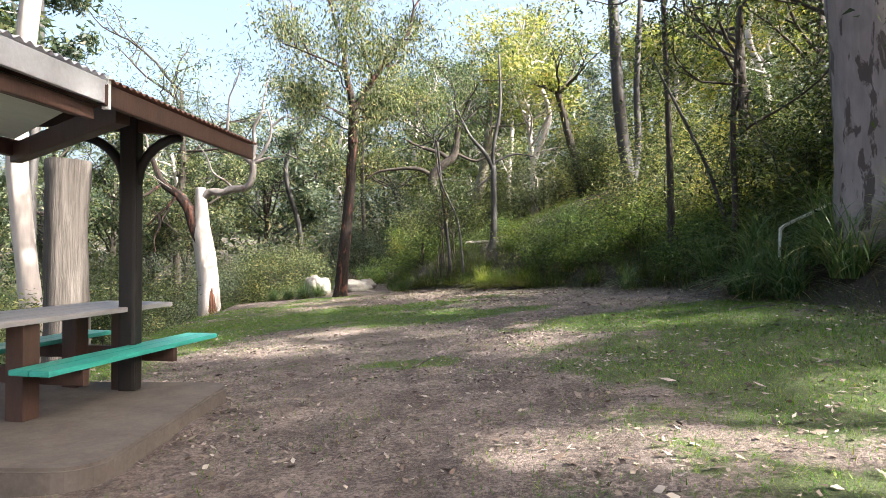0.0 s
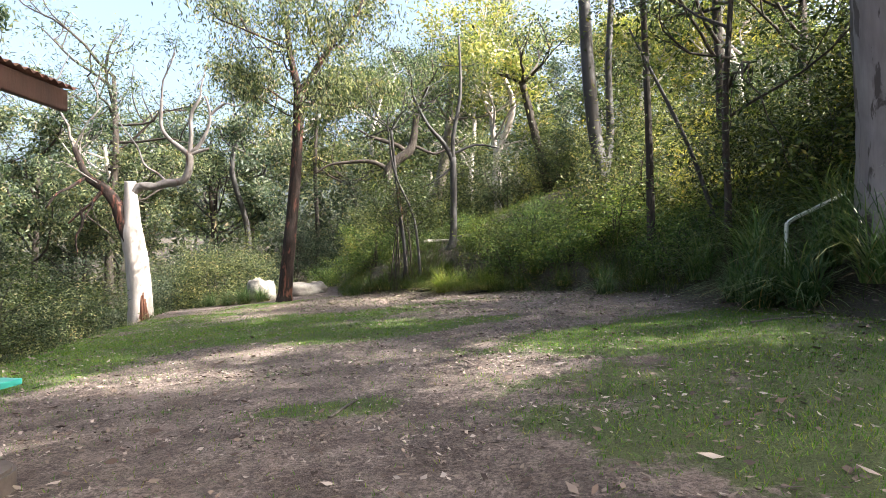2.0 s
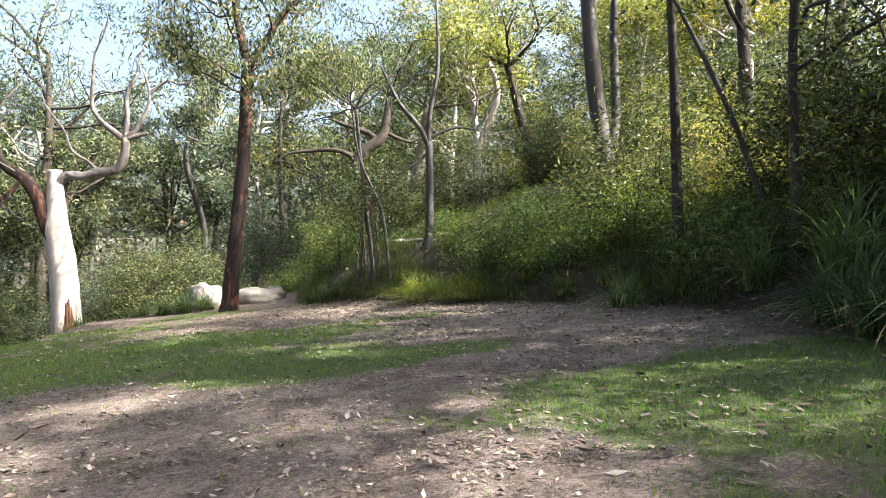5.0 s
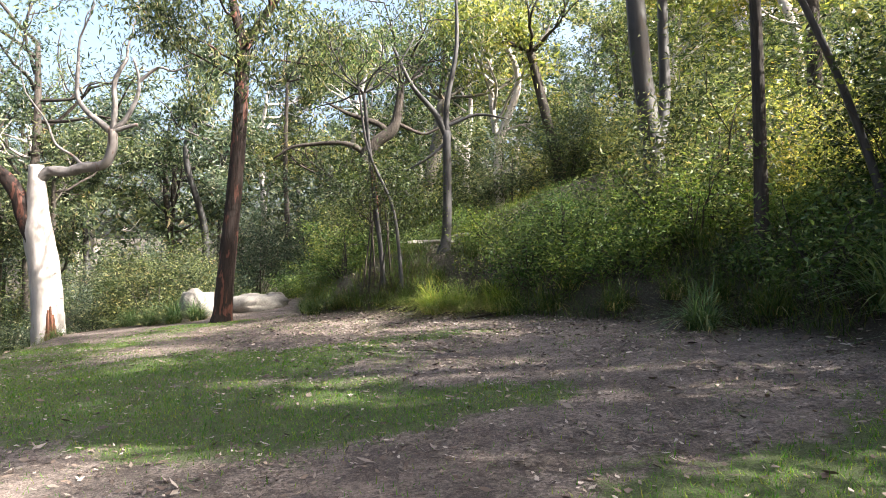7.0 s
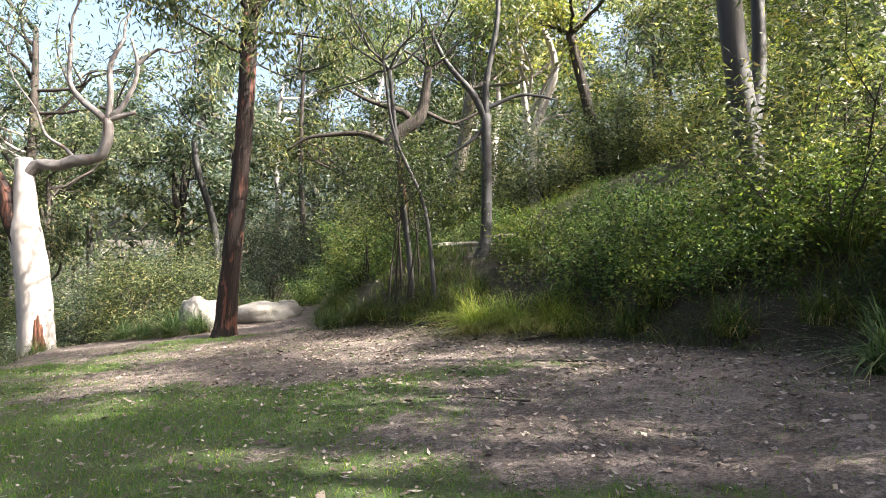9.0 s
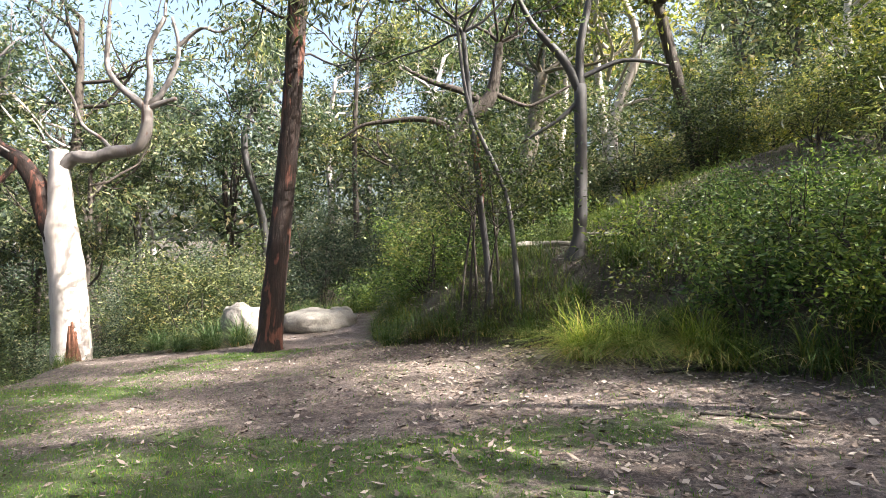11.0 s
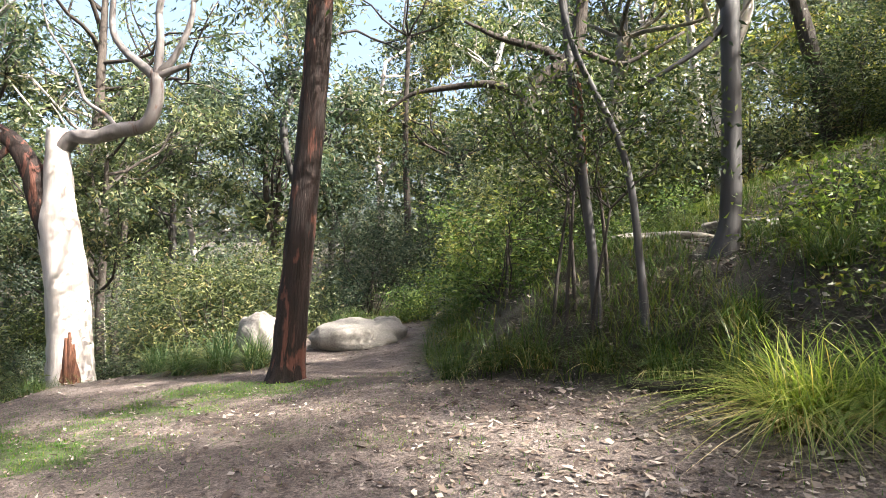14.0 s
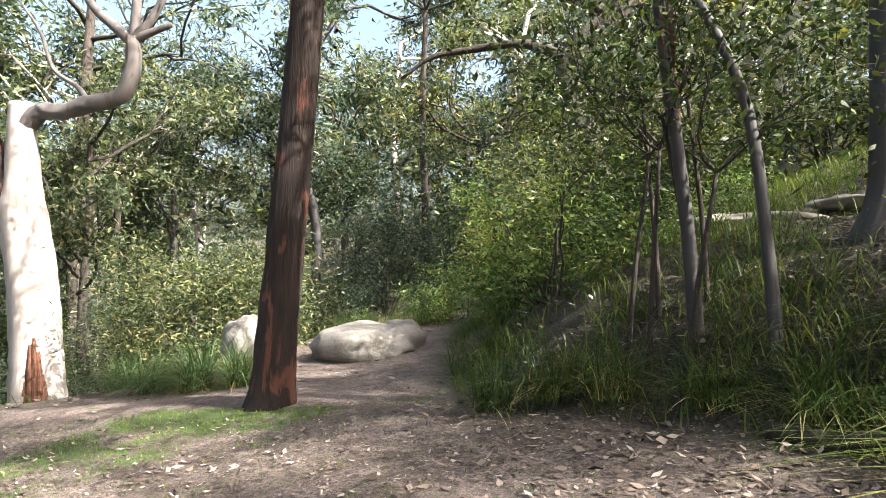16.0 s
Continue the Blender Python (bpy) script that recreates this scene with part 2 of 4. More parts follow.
def height(x, y):
    x, y = np.asarray(x, float), np.asarray(y, float)
    z = 0.04 + 0.1 * np.clip(x, -12, 6)
    d = np.maximum(beside(BANK, x, y), 0)
    rise = 1.55 * (1 - np.exp(-(d / 1.2) ** 1.4)) + 0.36 * np.maximum(d - 4.2, 0)
    rise = np.where(rise > 9, 9 + 0.12 * (rise - 9), rise)
    e = np.maximum(-beside(EDGE, x, y), 0)
    fall = 3.2 * (1 - np.exp(-0.15 * e))
    far = 0.16 * np.maximum(y - 42, 0)
    far = np.where(far > 8, 8 + 0.05 * (far - 8), far)
    z = z + np.minimum(rise, 40) - fall + far
    z = z + 0.13 * blob(x, y, -4.6, 5.0, 3.7, 2.7)
    return z + 0.015 * waves(x, y, 3, 1.3) + 0.03 * waves(x, y, 5, 4.0) + 0.006 * waves(x, y, 6, 0.35)


def blob(x, y, cx, cy, rx, ry):
    return np.exp(-(((x - cx) / rx) ** 2 + ((y - cy) / ry) ** 2) ** 2)


def turf(x, y):
    """Where the lawn grows, 0 to 1."""
    t = blob(x, y, 4.6, 5.5, 3.4, 5.2) * 0.8 + blob(x, y, -4.2, 15.6, 4.6, 2.5) + blob(x, y, -0.1, 13.1, 1.7, 1.3) * 0.8
    t = t + blob(x, y, -6.3, 11.5, 2.3, 4.5) * 0.9 + blob(x, y, -6.5, 20.5, 2.5, 2.5) * 0.55 + blob(x, y, 3.6, 10.2, 2.2, 1.1) * 0.7
    t = t + blob(x, y, -0.4, 7.6, 0.7, 0.35) * 0.6 + blob(x, y, 0.4, 17.2, 2.0, 0.8) * 0.5 + blob(x, y, -4.6, 23.6, 1.6, 1.2) * 0.5 + blob(x, y, 1.6, 13.0, 1.0, 0.5) * 0.4
    t = t + 0.28 * waves(x, y, 11, 1.7) + 0.12 * waves(x, y, 12, 0.5)
    return np.clip(t, 0, 1) * (beside(BANK, x, y) < 0.3)


def litter(x, y):
    """Where dead leaves cover the ground, 0 to 1."""
    d, e = beside(BANK, x, y), -beside(EDGE, x, y)
    path = np.exp(-((x + 2.75) / 0.9) ** 4) * (y > 22)
    w = np.clip(np.maximum(d + 1.0, e + 0.6) / 1.2, 0, 1)
    return np.clip(w * (1 - path * (y < 36)), 0, 1)


# ---- mesh helpers ----
def nd_mesh(name, verts, faces, material, smooth=False):
    """A mesh from arrays: faces is an (n, 3) or (n, 4) array, or a list of such."""
    blocks = faces if isinstance(faces, list) else [faces]
    me = bpy.data.meshes.new(name)
    verts = np.ascontiguousarray(verts, np.float32)
    me.vertices.add(len(verts))
    me.vertices.foreach_set("co", verts.ravel())
    me.loops.add(sum(f.size for f in blocks))
    me.loops.foreach_set("vertex_index", np.concatenate([f.ravel() for f in blocks]).astype(np.int32))
    me.polygons.add(sum(len(f) for f in blocks))
    starts, at = [], 0
    for f in blocks:
        starts.append(at + np.arange(len(f)) * f.shape[1])
        at += f.size
    me.polygons.foreach_set("loop_start", np.concatenate(starts).astype(np.int32))
    if smooth:
        me.polygons.foreach_set("use_smooth", np.ones(len(me.polygons), bool))
    me.update(calc_edges=True)
    me.validate()
    me.materials.append(material)
    return me


def thing(name, at, label, category, group="", kind=""):
    ob = new(name)
    ob.empty_display_size = 0.2
    ob.location = at
    return tagged(ob, label, category, group, kind)


def part(name, me, parent, label=""):
    """One mesh object under a thing or a part."""
    ob = new(name, me)
    ob.parent = parent
    return tagged(ob, label)


def bm_mesh(name, bm, material, bevel=0.0, smooth=False):
    if bevel:
        bmesh.ops.bevel(bm, geom=bm.edges[:], offset=bevel, segments=2, affect="EDGES", profile=0.6)
    me = bpy.data.meshes.new(name)
    bm.to_mesh(me)
    bm.free()
    me.materials.append(material)
    if smooth:
        me.polygons.foreach_set("use_smooth", np.ones(len(me.polygons), bool))
    return me


def box(a, b, material, bevel=0.008, name="box"):
    """A bevelled box between two corners."""
    bm = bmesh.new()
    bmesh.ops.create_cube(bm, size=1)
    a, b = Vector(a), Vector(b)
    bmesh.ops.transform(bm, matrix=Matrix.Translation((a + b) / 2) @ Matrix.Diagonal((*(b - a), 1)), verts=bm.verts)
    return bm_mesh(name, bm, material, bevel)


def beam(p, q, w, h, material, bevel=0.01, name="beam"):
    """A squared timber from p to q, w wide and h high."""
    p, q = Vector(p), Vector(q)
    d = q - p
    m = Matrix.Translation((p + q) / 2) @ d.to_track_quat("Y", "Z").to_matrix().to_4x4() @ Matrix.Diagonal((w, d.length, h, 1))
    bm = bmesh.new()
    bmesh.ops.create_cube(bm, size=1)
    bmesh.ops.transform(bm, matrix=m, verts=bm.verts)
    return bm_mesh(name, bm, material, bevel)


def smooth_line(pts, radii, n):
    """Catmull-Rom through the points, n steps a span."""
    p = np.asarray(pts, float)
    r = np.asarray(radii, float)
    ext = np.vstack([2 * p[0] - p[1], p, 2 * p[-1] - p[-2]])
    out, ro = [], []
    for i in range(len(p) - 1):
        a, b, c, d = ext[i:i + 4]
        for t in np.arange(n) / n:
            out.append(0.5 * (2 * b + (c - a) * t + (2 * a - 5 * b + 4 * c - d) * t * t + (3 * b - a - 3 * c + d) * t ** 3))
            ro.append(r[i] + (r[i + 1] - r[i]) * t)
    return np.array(out + [p[-1]]), np.array(ro + [r[-1]])


class Shape:
    """Collects tubes into one mesh."""

    def __init__(self):
        self.v, self.f, self.n = [], [], 0

    def tube(self, pts, radii, sides=8, rng=None, lump=0.0, cap=True):
        pts, radii = np.asarray(pts, float), np.asarray(radii, float)
        d = np.gradient(pts, axis=0)
        d /= np.linalg.norm(d, axis=1)[:, None] + 1e-9
        ref = np.array([1.0, 0.2, 0.1]) if abs(d[0][0]) < 0.8 else np.array([0.1, 1.0, 0.2])
        u = np.cross(d, ref)
        u /= np.linalg.norm(u, axis=1)[:, None] + 1e-9
        w = np.cross(d, u)
        a = np.arange(sides) * 2 * math.pi / sides
        rr = radii[:, None] * np.ones((1, sides))
        if rng is not None and lump:
            wob = rng.normal(0, lump, (len(pts), sides))
            prof = rng.normal(0, lump * 1.3, sides)
            rr = rr * (1 + 0.5 * wob + prof[None, :])
        ring = pts[:, None, :] + rr[..., None] * (np.cos(a)[None, :, None] * u[:, None, :] + np.sin(a)[None, :, None] * w[:, None, :])
        k = len(pts)
        idx = np.arange(k * sides).reshape(k, sides)
        nxt = np.roll(idx, -1, axis=1)
        f = np.stack([idx[:-1], nxt[:-1], nxt[1:], idx[1:]], -1).reshape(-1, 4)
        self.v.append(ring.reshape(-1, 3))
        self.f.append(f + self.n)
        self.n += k * sides
        if cap:
            self.v.append(pts[-1:])
            tip = np.full(sides, self.n)
            self.f.append(np.stack([idx[-1] + self.n - k * sides, nxt[-1] + self.n - k * sides, tip, tip], -1)[:, :3])
            self.n += 1

    def mesh(self, name, material):
        quads = [f for f in self.f if f.shape[1] == 4]
        tris = [f for f in self.f if f.shape[1] == 3]
        faces = [np.concatenate(b) for b in (quads, tris) if b]
        return nd_mesh(name, np.concatenate(self.v), faces, material, True)


def leaf_quads(rng, c, length, width, droop=0.6, tri=False):
    """Narrow leaves at the points c: four-cornered, or three-cornered for trees far off."""
    n = len(c)
    d = rng.normal(0, 1, (n, 3))
    d[:, 2] = d[:, 2] * 0.6 - droop
    d /= np.linalg.norm(d, axis=1)[:, None]
    s = np.cross(d, rng.normal(0, 1, (n, 3)))
    s /= np.linalg.norm(s, axis=1)[:, None] + 1e-9
    ln = length * rng.uniform(0.6, 1.35, (n, 1))
    wd = width * rng.uniform(0.7, 1.3, (n, 1))
    if tri:
        v = np.stack([c + 0.5 * wd * s, c + ln * d, c - 0.5 * wd * s + 0.25 * ln * d], 1)
        return v.reshape(-1, 3), np.arange(3 * n).reshape(n, 3)
    v = np.stack([c, c + 0.42 * ln * d + 0.5 * wd * s, c + ln * d, c + 0.42 * ln * d - 0.5 * wd * s], 1)
    return v.reshape(-1, 3), np.arange(4 * n).reshape(n, 4)


def clumps(rng, tips, per_tip, spread, flat=0.7):
    """Leaf places gathered round the twig tips, hanging a little."""
    n = len(tips) * per_tip
    c = np.repeat(tips, per_tip, axis=0)
    off = rng.normal(0, 1, (n, 3)) * np.repeat(rng.uniform(0.5, 1.3, (len(tips), 1)), per_tip, axis=0) * spread
    off[:, 2] = off[:, 2] * flat - 0.25 * spread
    return c + off


def grow(rng, shape, p, d, length, r, level, tips, up=0.25, wander=0.35, sides=5, kids=3):
    """A limb that wanders, forks and ends in twig tips."""
    pts, q, dd = [np.array(p, float)], np.array(p, float), np.array(d, float)
    k = 5
    for _ in range(k):
        dd = dd + rng.normal(0, wander, 3) * 0.6 + np.array([0, 0, up * 0.4])
        dd /= np.linalg.norm(dd)
        q = q + dd * length / k
        pts.append(q.copy())
    shape.tube(pts, np.linspace(r, r * 0.45, k + 1), sides)
    if level == 0:
        tips.extend([pts[-1], pts[-2], pts[-3]])
        return
    for i in range(kids):
        j = k - (i % 3)
        nd = dd + rng.normal(0, 0.75, 3)
        nd[2] += 0.15
        nd /= np.linalg.norm(nd)
        grow(rng, shape, pts[j], nd, length * rng.uniform(0.5, 0.8), r * 0.45, level - 1, tips, up, wander, max(3, sides - 1), kids)


def tree(at, label, bark, leaf, trunk, radii, limbs, seed, name="gum_tree", group="", per_tip=26, spread=0.5, leaf_len=0.14, leaf_w=0.032,
         sides=14, lump=0.04, level=1, limb_kids=3, limb_sides=5, extra=(), droop=0.6, twig_up=0.25, tri=False, limb_bark=None):
    """A tree: a trunk through the given local points, then limbs (start point, direction, length, radius), drawn limbs in extra as (points, radii)."""
    rng = np.random.RandomState(seed)
    base = thing(name, at, label, "tree", group)
    sh, tips = Shape(), []
    p, r = smooth_line(trunk, radii, 6)
    sh.tube(p, r, sides, rng, lump)
    for pts, rad in extra:
        q, rq = smooth_line(pts, rad, 4)
        arm = Shape()
        arm.tube(q, rq, max(5, sides - 5), rng, lump)
        part("limb", arm.mesh("limb", limb_bark or bark), base)
    for start, d, ln, rr in limbs:
        d = np.array(d, float)
        arm = Shape() if extra else sh
        grow(rng, arm, start, d / np.linalg.norm(d), ln, rr, level, tips, twig_up, sides=limb_sides, kids=limb_kids)
        if extra:
            part("branch", arm.mesh("branch", limb_bark or bark), base)
    part("trunk", sh.mesh("trunk", bark), base)
    if tips and per_tip:
        v, f = leaf_quads(rng, clumps(rng, np.array(tips), per_tip, spread), leaf_len, leaf_w, droop, tri)
        part("crown", nd_mesh("crown", v, f, leaf), base)
    return base


def ring_limbs(rng, start, n, ln, rr, rise=0.6, low=None):
    """Limbs all round, from the point start (or spread down to low)."""
    out = []
    for i in range(n):
        a = 6.283 * (i + rng.uniform(-0.3, 0.3)) / n
        s = np.array(start, float)
        if low is not None:
            s = s + (np.array(low, float) - s) * (i / n)
        out.append((s, (math.cos(a), math.sin(a), rise * rng.uniform(0.5, 1.5)), ln * rng.uniform(0.7, 1.2), rr))
    return out


def blades(rng, x, y, z, length, width, lean, segs=1):
    """Grass blades: one triangle each, or arching ribbons of segs steps."""
    n = len(x)
    a = rng.uniform(0, 6.283, n)
    out = np.stack([np.cos(a), np.sin(a)], 1)
    ln = length * rng.uniform(0.5, 1.3, n)
    ben = lean * rng.uniform(0.35, 1.5, n)
    side = np.stack([-out[:, 1], out[:, 0]], 1) * (width * rng.uniform(0.7, 1.3, n))[:, None] / 2
    rows = []
    for k in range(segs + 1):
        t = k / segs
        h = ln * (t - 0.62 * np.minimum(ben, 1.5) * t * t)
        o = ln * ben * (0.25 * t + 0.55 * t * t)
        c = np.stack([x + out[:, 0] * o, y + out[:, 1] * o, z + h], 1)
        w = 1 - t
        if k == segs:
            rows.append(c[:, None, :])
        else:
            s3 = np.concatenate([side * (w * 0.6 + 0.4), np.zeros((n, 1))], 1)
            rows.append(np.stack([c - s3, c + s3], 1))
    v = np.concatenate(rows, 1)
    m = v.shape[1]
    base = np.arange(n)[:, None] * m
    quads = [base + np.array([[2 * k, 2 * k + 1, 2 * k + 3, 2 * k + 2]]) for k in range(segs - 1)]
    tri = base + np.array([[m - 3, m - 2, m - 1]])
    return v.reshape(-1, 3), ([np.concatenate(quads)] if quads else []) + [tri]


# ---- ground ----
def stretch_axis(lo, hi, step, far):
    inner = np.arange(lo, hi + 1e-6, step)
    grow_ = step * np.cumsum(1.22 ** np.arange(1, 44))
    grow_ = grow_[grow_ < far]
    return np.concatenate([lo - grow_[::-1], inner, hi + grow_])


def build_ground():
    gx, gy = stretch_axis(-11, 9, 0.16, 900), stretch_axis(-4, 34, 0.16, 900)
    X, Y = np.meshgrid(gx, gy)
    Z = height(X, Y)
    idx = np.arange(X.size).reshape(X.shape)
    f = np.stack([idx[:-1, :-1], idx[:-1, 1:], idx[1:, 1:], idx[1:, :-1]], -1).reshape(-1, 4)
    me = nd_mesh("ground", np.stack([X, Y, Z], -1).reshape(-1, 3), f, M_GROUND, True)
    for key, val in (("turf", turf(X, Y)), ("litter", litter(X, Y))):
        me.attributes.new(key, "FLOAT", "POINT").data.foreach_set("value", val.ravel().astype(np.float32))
    tagged(new("ground", me), "bare sandy earth with patchy lawn and leaf litter", "ground", kind="structure")


build_ground()


def on(x, y, dz=0.0):
    return (x, y, float(height(x, y)) + dz)


# ---- picnic shelter, slab and table ----
def build_slab():
    bm = bmesh.new()
    bmesh.ops.create_cube(bm, size=1)
    bmesh.ops.transform(bm, matrix=Matrix.Translation((-4.6, 5.0, -0.14)) @ Matrix.Diagonal((5.1, 2.55, 0.4, 1)), verts=bm.verts)
    bmesh.ops.bevel(bm, geom=[e for e in bm.edges if abs(e.verts[0].co.z - e.verts[1].co.z) > 0.1], offset=0.25, segments=5, affect="EDGES", profile=0.5)
    bmesh.ops.bevel(bm, geom=[e for e in bm.edges if min(v.co.z for v in e.verts) > 0], offset=0.02, segments=2, affect="EDGES")
    tagged(new("concrete_slab", bm_mesh("concrete_slab", bm, M_CONCRETE)), "worn concrete slab under the picnic shelter", "slab", kind="structure")


def corrugated(x0, z0, x1, z1, y0, y1, material, pitch=0.076, amp=0.011):
    """A corrugated sheet whose ridges run from the eave (x0, z0) up to (x1, z1)."""
    ys = np.arange(y0, y1 + 1e-6, pitch / 8)
    w = amp * np.sin((ys - y0) * 2 * math.pi / pitch)
    rows = [np.stack([np.full(len(ys), x), ys, z + w + dz], 1) for x, z, dz in ((x0, z0, 0), (x1, z1, 0), (x1, z1, -0.004), (x0, z0, -0.004))]
    n = len(ys)
    k = np.arange(n - 1)
    f = np.concatenate([np.stack([k + a * n, k + 1 + a * n, k + 1 + b * n, k + b * n], 1) for a, b in ((0, 1), (1, 2), (2, 3), (3, 0))])
    return nd_mesh("sheet", np.concatenate(rows), f, material, True)


def build_shelter():
    sh = thing("picnic_shelter", (-2.9, 5.9, 0.06), "brown timber picnic shelter with a corrugated iron roof", "shelter")
    o = Vector(sh.location)

    def add(name, me, label=""):
        me.transform(Matrix.Translation(-o))
        return part(name, me, sh, label)

    add("post", beam((-2.9, 5.9, 0.05), (-2.9, 5.9, 2.62), 0.16, 0.16, M_POST, 0.03), "dark round-edged post")
    add("post", beam((-5.9, 5.9, 0.05), (-5.9, 5.9, 2.7), 0.16, 0.16, M_POST, 0.03), "dark round-edged post")
    add("post", beam((-5.9, 2.0, -0.3), (-5.9, 2.0, 2.6), 0.16, 0.16, M_POST, 0.03), "dark round-edged post")
    for side in (-1, 1):
        pts = [(-2.9 + side * (0.06 + 0.46 * (1 - math.cos(a))), 5.9, 1.98 + 0.46 * math.sin(a)) for a in np.linspace(0, 1.45, 8)]
        br = Shape()
        br.tube(pts, [0.045] * 8, 8)
        add("brace", br.mesh("brace", M_POST), "curved dark brace")
    add("fascia", beam((-2.17, 4.0, 2.36), (-1.92, 6.36, 2.365), 0.05, 0.14, M_BROWN), "brown eave board")
    add("beam", beam((-2.25, 4.45, 2.34), (-3.95, 5.85, 2.26), 0.10, 0.17, M_BROWN), "brown tie beam")
    add("beam", beam((-3.9, 5.86, 2.30), (-5.9, 2.6, 2.62), 0.10, 0.15, M_BROWN), "brown tie beam")
    add("beam", beam((-2.35, 5.9, 2.52), (-6.0, 5.9, 2.75), 0.09, 0.16, M_BROWN), "brown tie beam")
    # the eave line runs a little askew to the posts
    skew = Matrix.Translation((-1.9, 6.38, 0)) @ Matrix.Rotation(radians(-6.3), 4, "Z") @ Matrix.Translation((1.9, -6.38, 0))

    def eave(name, me, label, parent=None):
        me.transform(skew)
        if parent is None:
            return add(name, me, label)
        me.transform(Matrix.Translation(-o))
        return part(name, me, parent, label)

    eave("rafter", beam((-2.0, 1.9, 2.24), (-2.0, 4.02, 2.25), 0.06, 0.1, M_BROWN), "dark eave batten")
    eave("roof_sheet", corrugated(-1.86, 2.455, -5.2, 3.03, 4.03, 6.42, M_RUST), "rusted corrugated roof sheet")
    eave("roof_sheet", corrugated(-1.88, 2.475, -5.2, 3.05, 1.9, 4.02, M_STEEL), "grey corrugated roof sheet")
    gutter = eave("gutter", beam((-1.9, 1.9, 2.375), (-1.9, 4.02, 2.375), 0.035, 0.15, M_STEEL, 0.006), "grey metal eave flashing")
    eave("end_cap", box((-1.93, 4.03, 2.27), (-1.88, 4.055, 2.49), M_PIPE, 0.003), "pale metal flashing end", gutter)
    bm = bmesh.new()
    vs = [bm.verts.new(c) for c in ((-2.5, 1.9, 2.3), (-2.24, 3.95, 2.3), (-3.9, 5.75, 2.38), (-5.2, 5.75, 2.72), (-5.2, 1.9, 2.72))]
    face = bm.faces.new(vs)
    bmesh.ops.solidify(bm, geom=[face], thickness=0.012)
    add("lining", bm_mesh("lining", bm, M_LINING), "pale grey-green ceiling lining")


def build_table():
    tb = thing("picnic_table", (-3.05, 5.55, 0.06), "timber picnic table with grey top and turquoise seats on the slab", "table")
    m = Matrix.Rotation(radians(-11), 4, "Z")

    def add(name, me, label=""):
        me.transform(m)
        return part(name, me, tb, label)

    for i in range(4):
        x = -0.66 + i * 0.195
        add("top_plank", box((x, -1.35, 0.735), (x + 0.185, 0.98, 0.78), M_TABLE, 0.008), "weathered pale tabletop plank")
    for x0 in (0.11, -1.15):
        for i in range(2):
            x = x0 + i * 0.175
            add("seat_plank", box((x, -0.98, 0.385), (x + 0.168, 1.25, 0.43), M_TURQUOISE, 0.01), "turquoise painted seat plank")
    for y in (-0.72, 0.42):
        for x in (-0.02, -0.55):
            add("leg", box((x - 0.08, y - 0.08, -0.02), (x + 0.08, y + 0.08, 0.735), M_BROWN, 0.012), "brown timber leg")
        add("seat_beam", box((-1.10, y + 0.085, 0.25), (0.44, y + 0.15, 0.38), M_BROWN, 0.01), "brown seat bearer")


build_slab()
build_shelter()
build_table()

log = Shape()
lp, lr = smooth_line([(0, 0, -0.3), (0.02, 0, 0.9), (0.0, 0, 2.0), (0.03, 0, 3.15)], [0.31, 0.28, 0.27, 0.28], 6)
log.tube(lp, lr, 16, np.random.RandomState(4), 0.05)
stump = new("tree_stump", log.mesh("tree_stump", M_LOG))
stump.location = on(-5.35, 9.0)
tagged(stump, "tall weathered grey tree stump cut flat on top", "stump")


# ---- handrail by the tussocks ----
def build_rail():
    rail = thing("pipe_rail", on(6.55, 11.6), "white painted pipe handrail rising from the tussocks", "handrail")
    o = np.array(rail.location)
    for dz, x0 in ((0.0, 6.33), (-0.46, 6.95)):
        pts = np.array([(x0, 11.6, 0.3), (x0, 11.6, 1.68), (x0 + 0.03, 11.6, 1.83), (x0 + 0.14, 11.6, 1.92), (x0 + 0.85, 11.6, 2.26), (x0 + 2.4, 11.7, 3.02)]) + np.array([0, 0, dz])
        p, r = smooth_line(pts - o, [0.03] * 6, 6)
        sh = Shape()
        sh.tube(p, r, 10)
        part("rail", sh.mesh("rail", M_PIPE), rail)


build_rail()


# ---- rocks ----
def rock(at, size, seed, label, group="rocks"):
    bm = bmesh.new()
    bmesh.ops.create_icosphere(bm, subdivisions=4, radius=1)
    off = Vector((seed * 3.1, seed * 1.7, seed))
    for v in bm.verts:
        c = v.co.copy()
        k = 1 + 0.28 * noise.noise(c * 1.1 + off) + 0.12 * noise.noise(c * 2.9 + off) + 0.04 * noise.noise(c * 8 + off)
        c = c * k
        c.z = max(min(c.z, 0.72 + 0.22 * noise.noise(c * 1.6 + off) + 0.06 * noise.noise(c * 6 + off)), -0.6)
        v.co = Vector((c.x * size[0], c.y * size[1], c.z * size[2]))
    ob = new("boulder", bm_mesh("boulder", bm, M_STONE, 0, True))
    ob.location = at
    return tagged(ob, label, "rock", group)


rock((-5.3, 27.3, -0.14), (0.5, 0.5, 0.62), 2, "pale sandstone boulder beside the path")
rock((-3.95, 28.9, -0.27), (0.98, 1.15, 0.52), 5, "low flat sandstone boulder at the path's edge")
rock((-3.42, 29.5, -0.12), (0.36, 0.32, 0.34), 6, "small pale flat sandstone boulder at the path's edge")
rock(on(3.2, 26.1, 0.0), (0.75, 0.5, 0.12), 7, "flat pale rock ledge on the bank")
rock(on(1.9, 26.3, 0.0), (1.0, 0.6, 0.16), 8, "flat grey rock ledge on the bank")
rock(on(-2.9, 38.0, 0.1), (0.5, 0.4, 0.45), 9, "dark boulder in the bush")
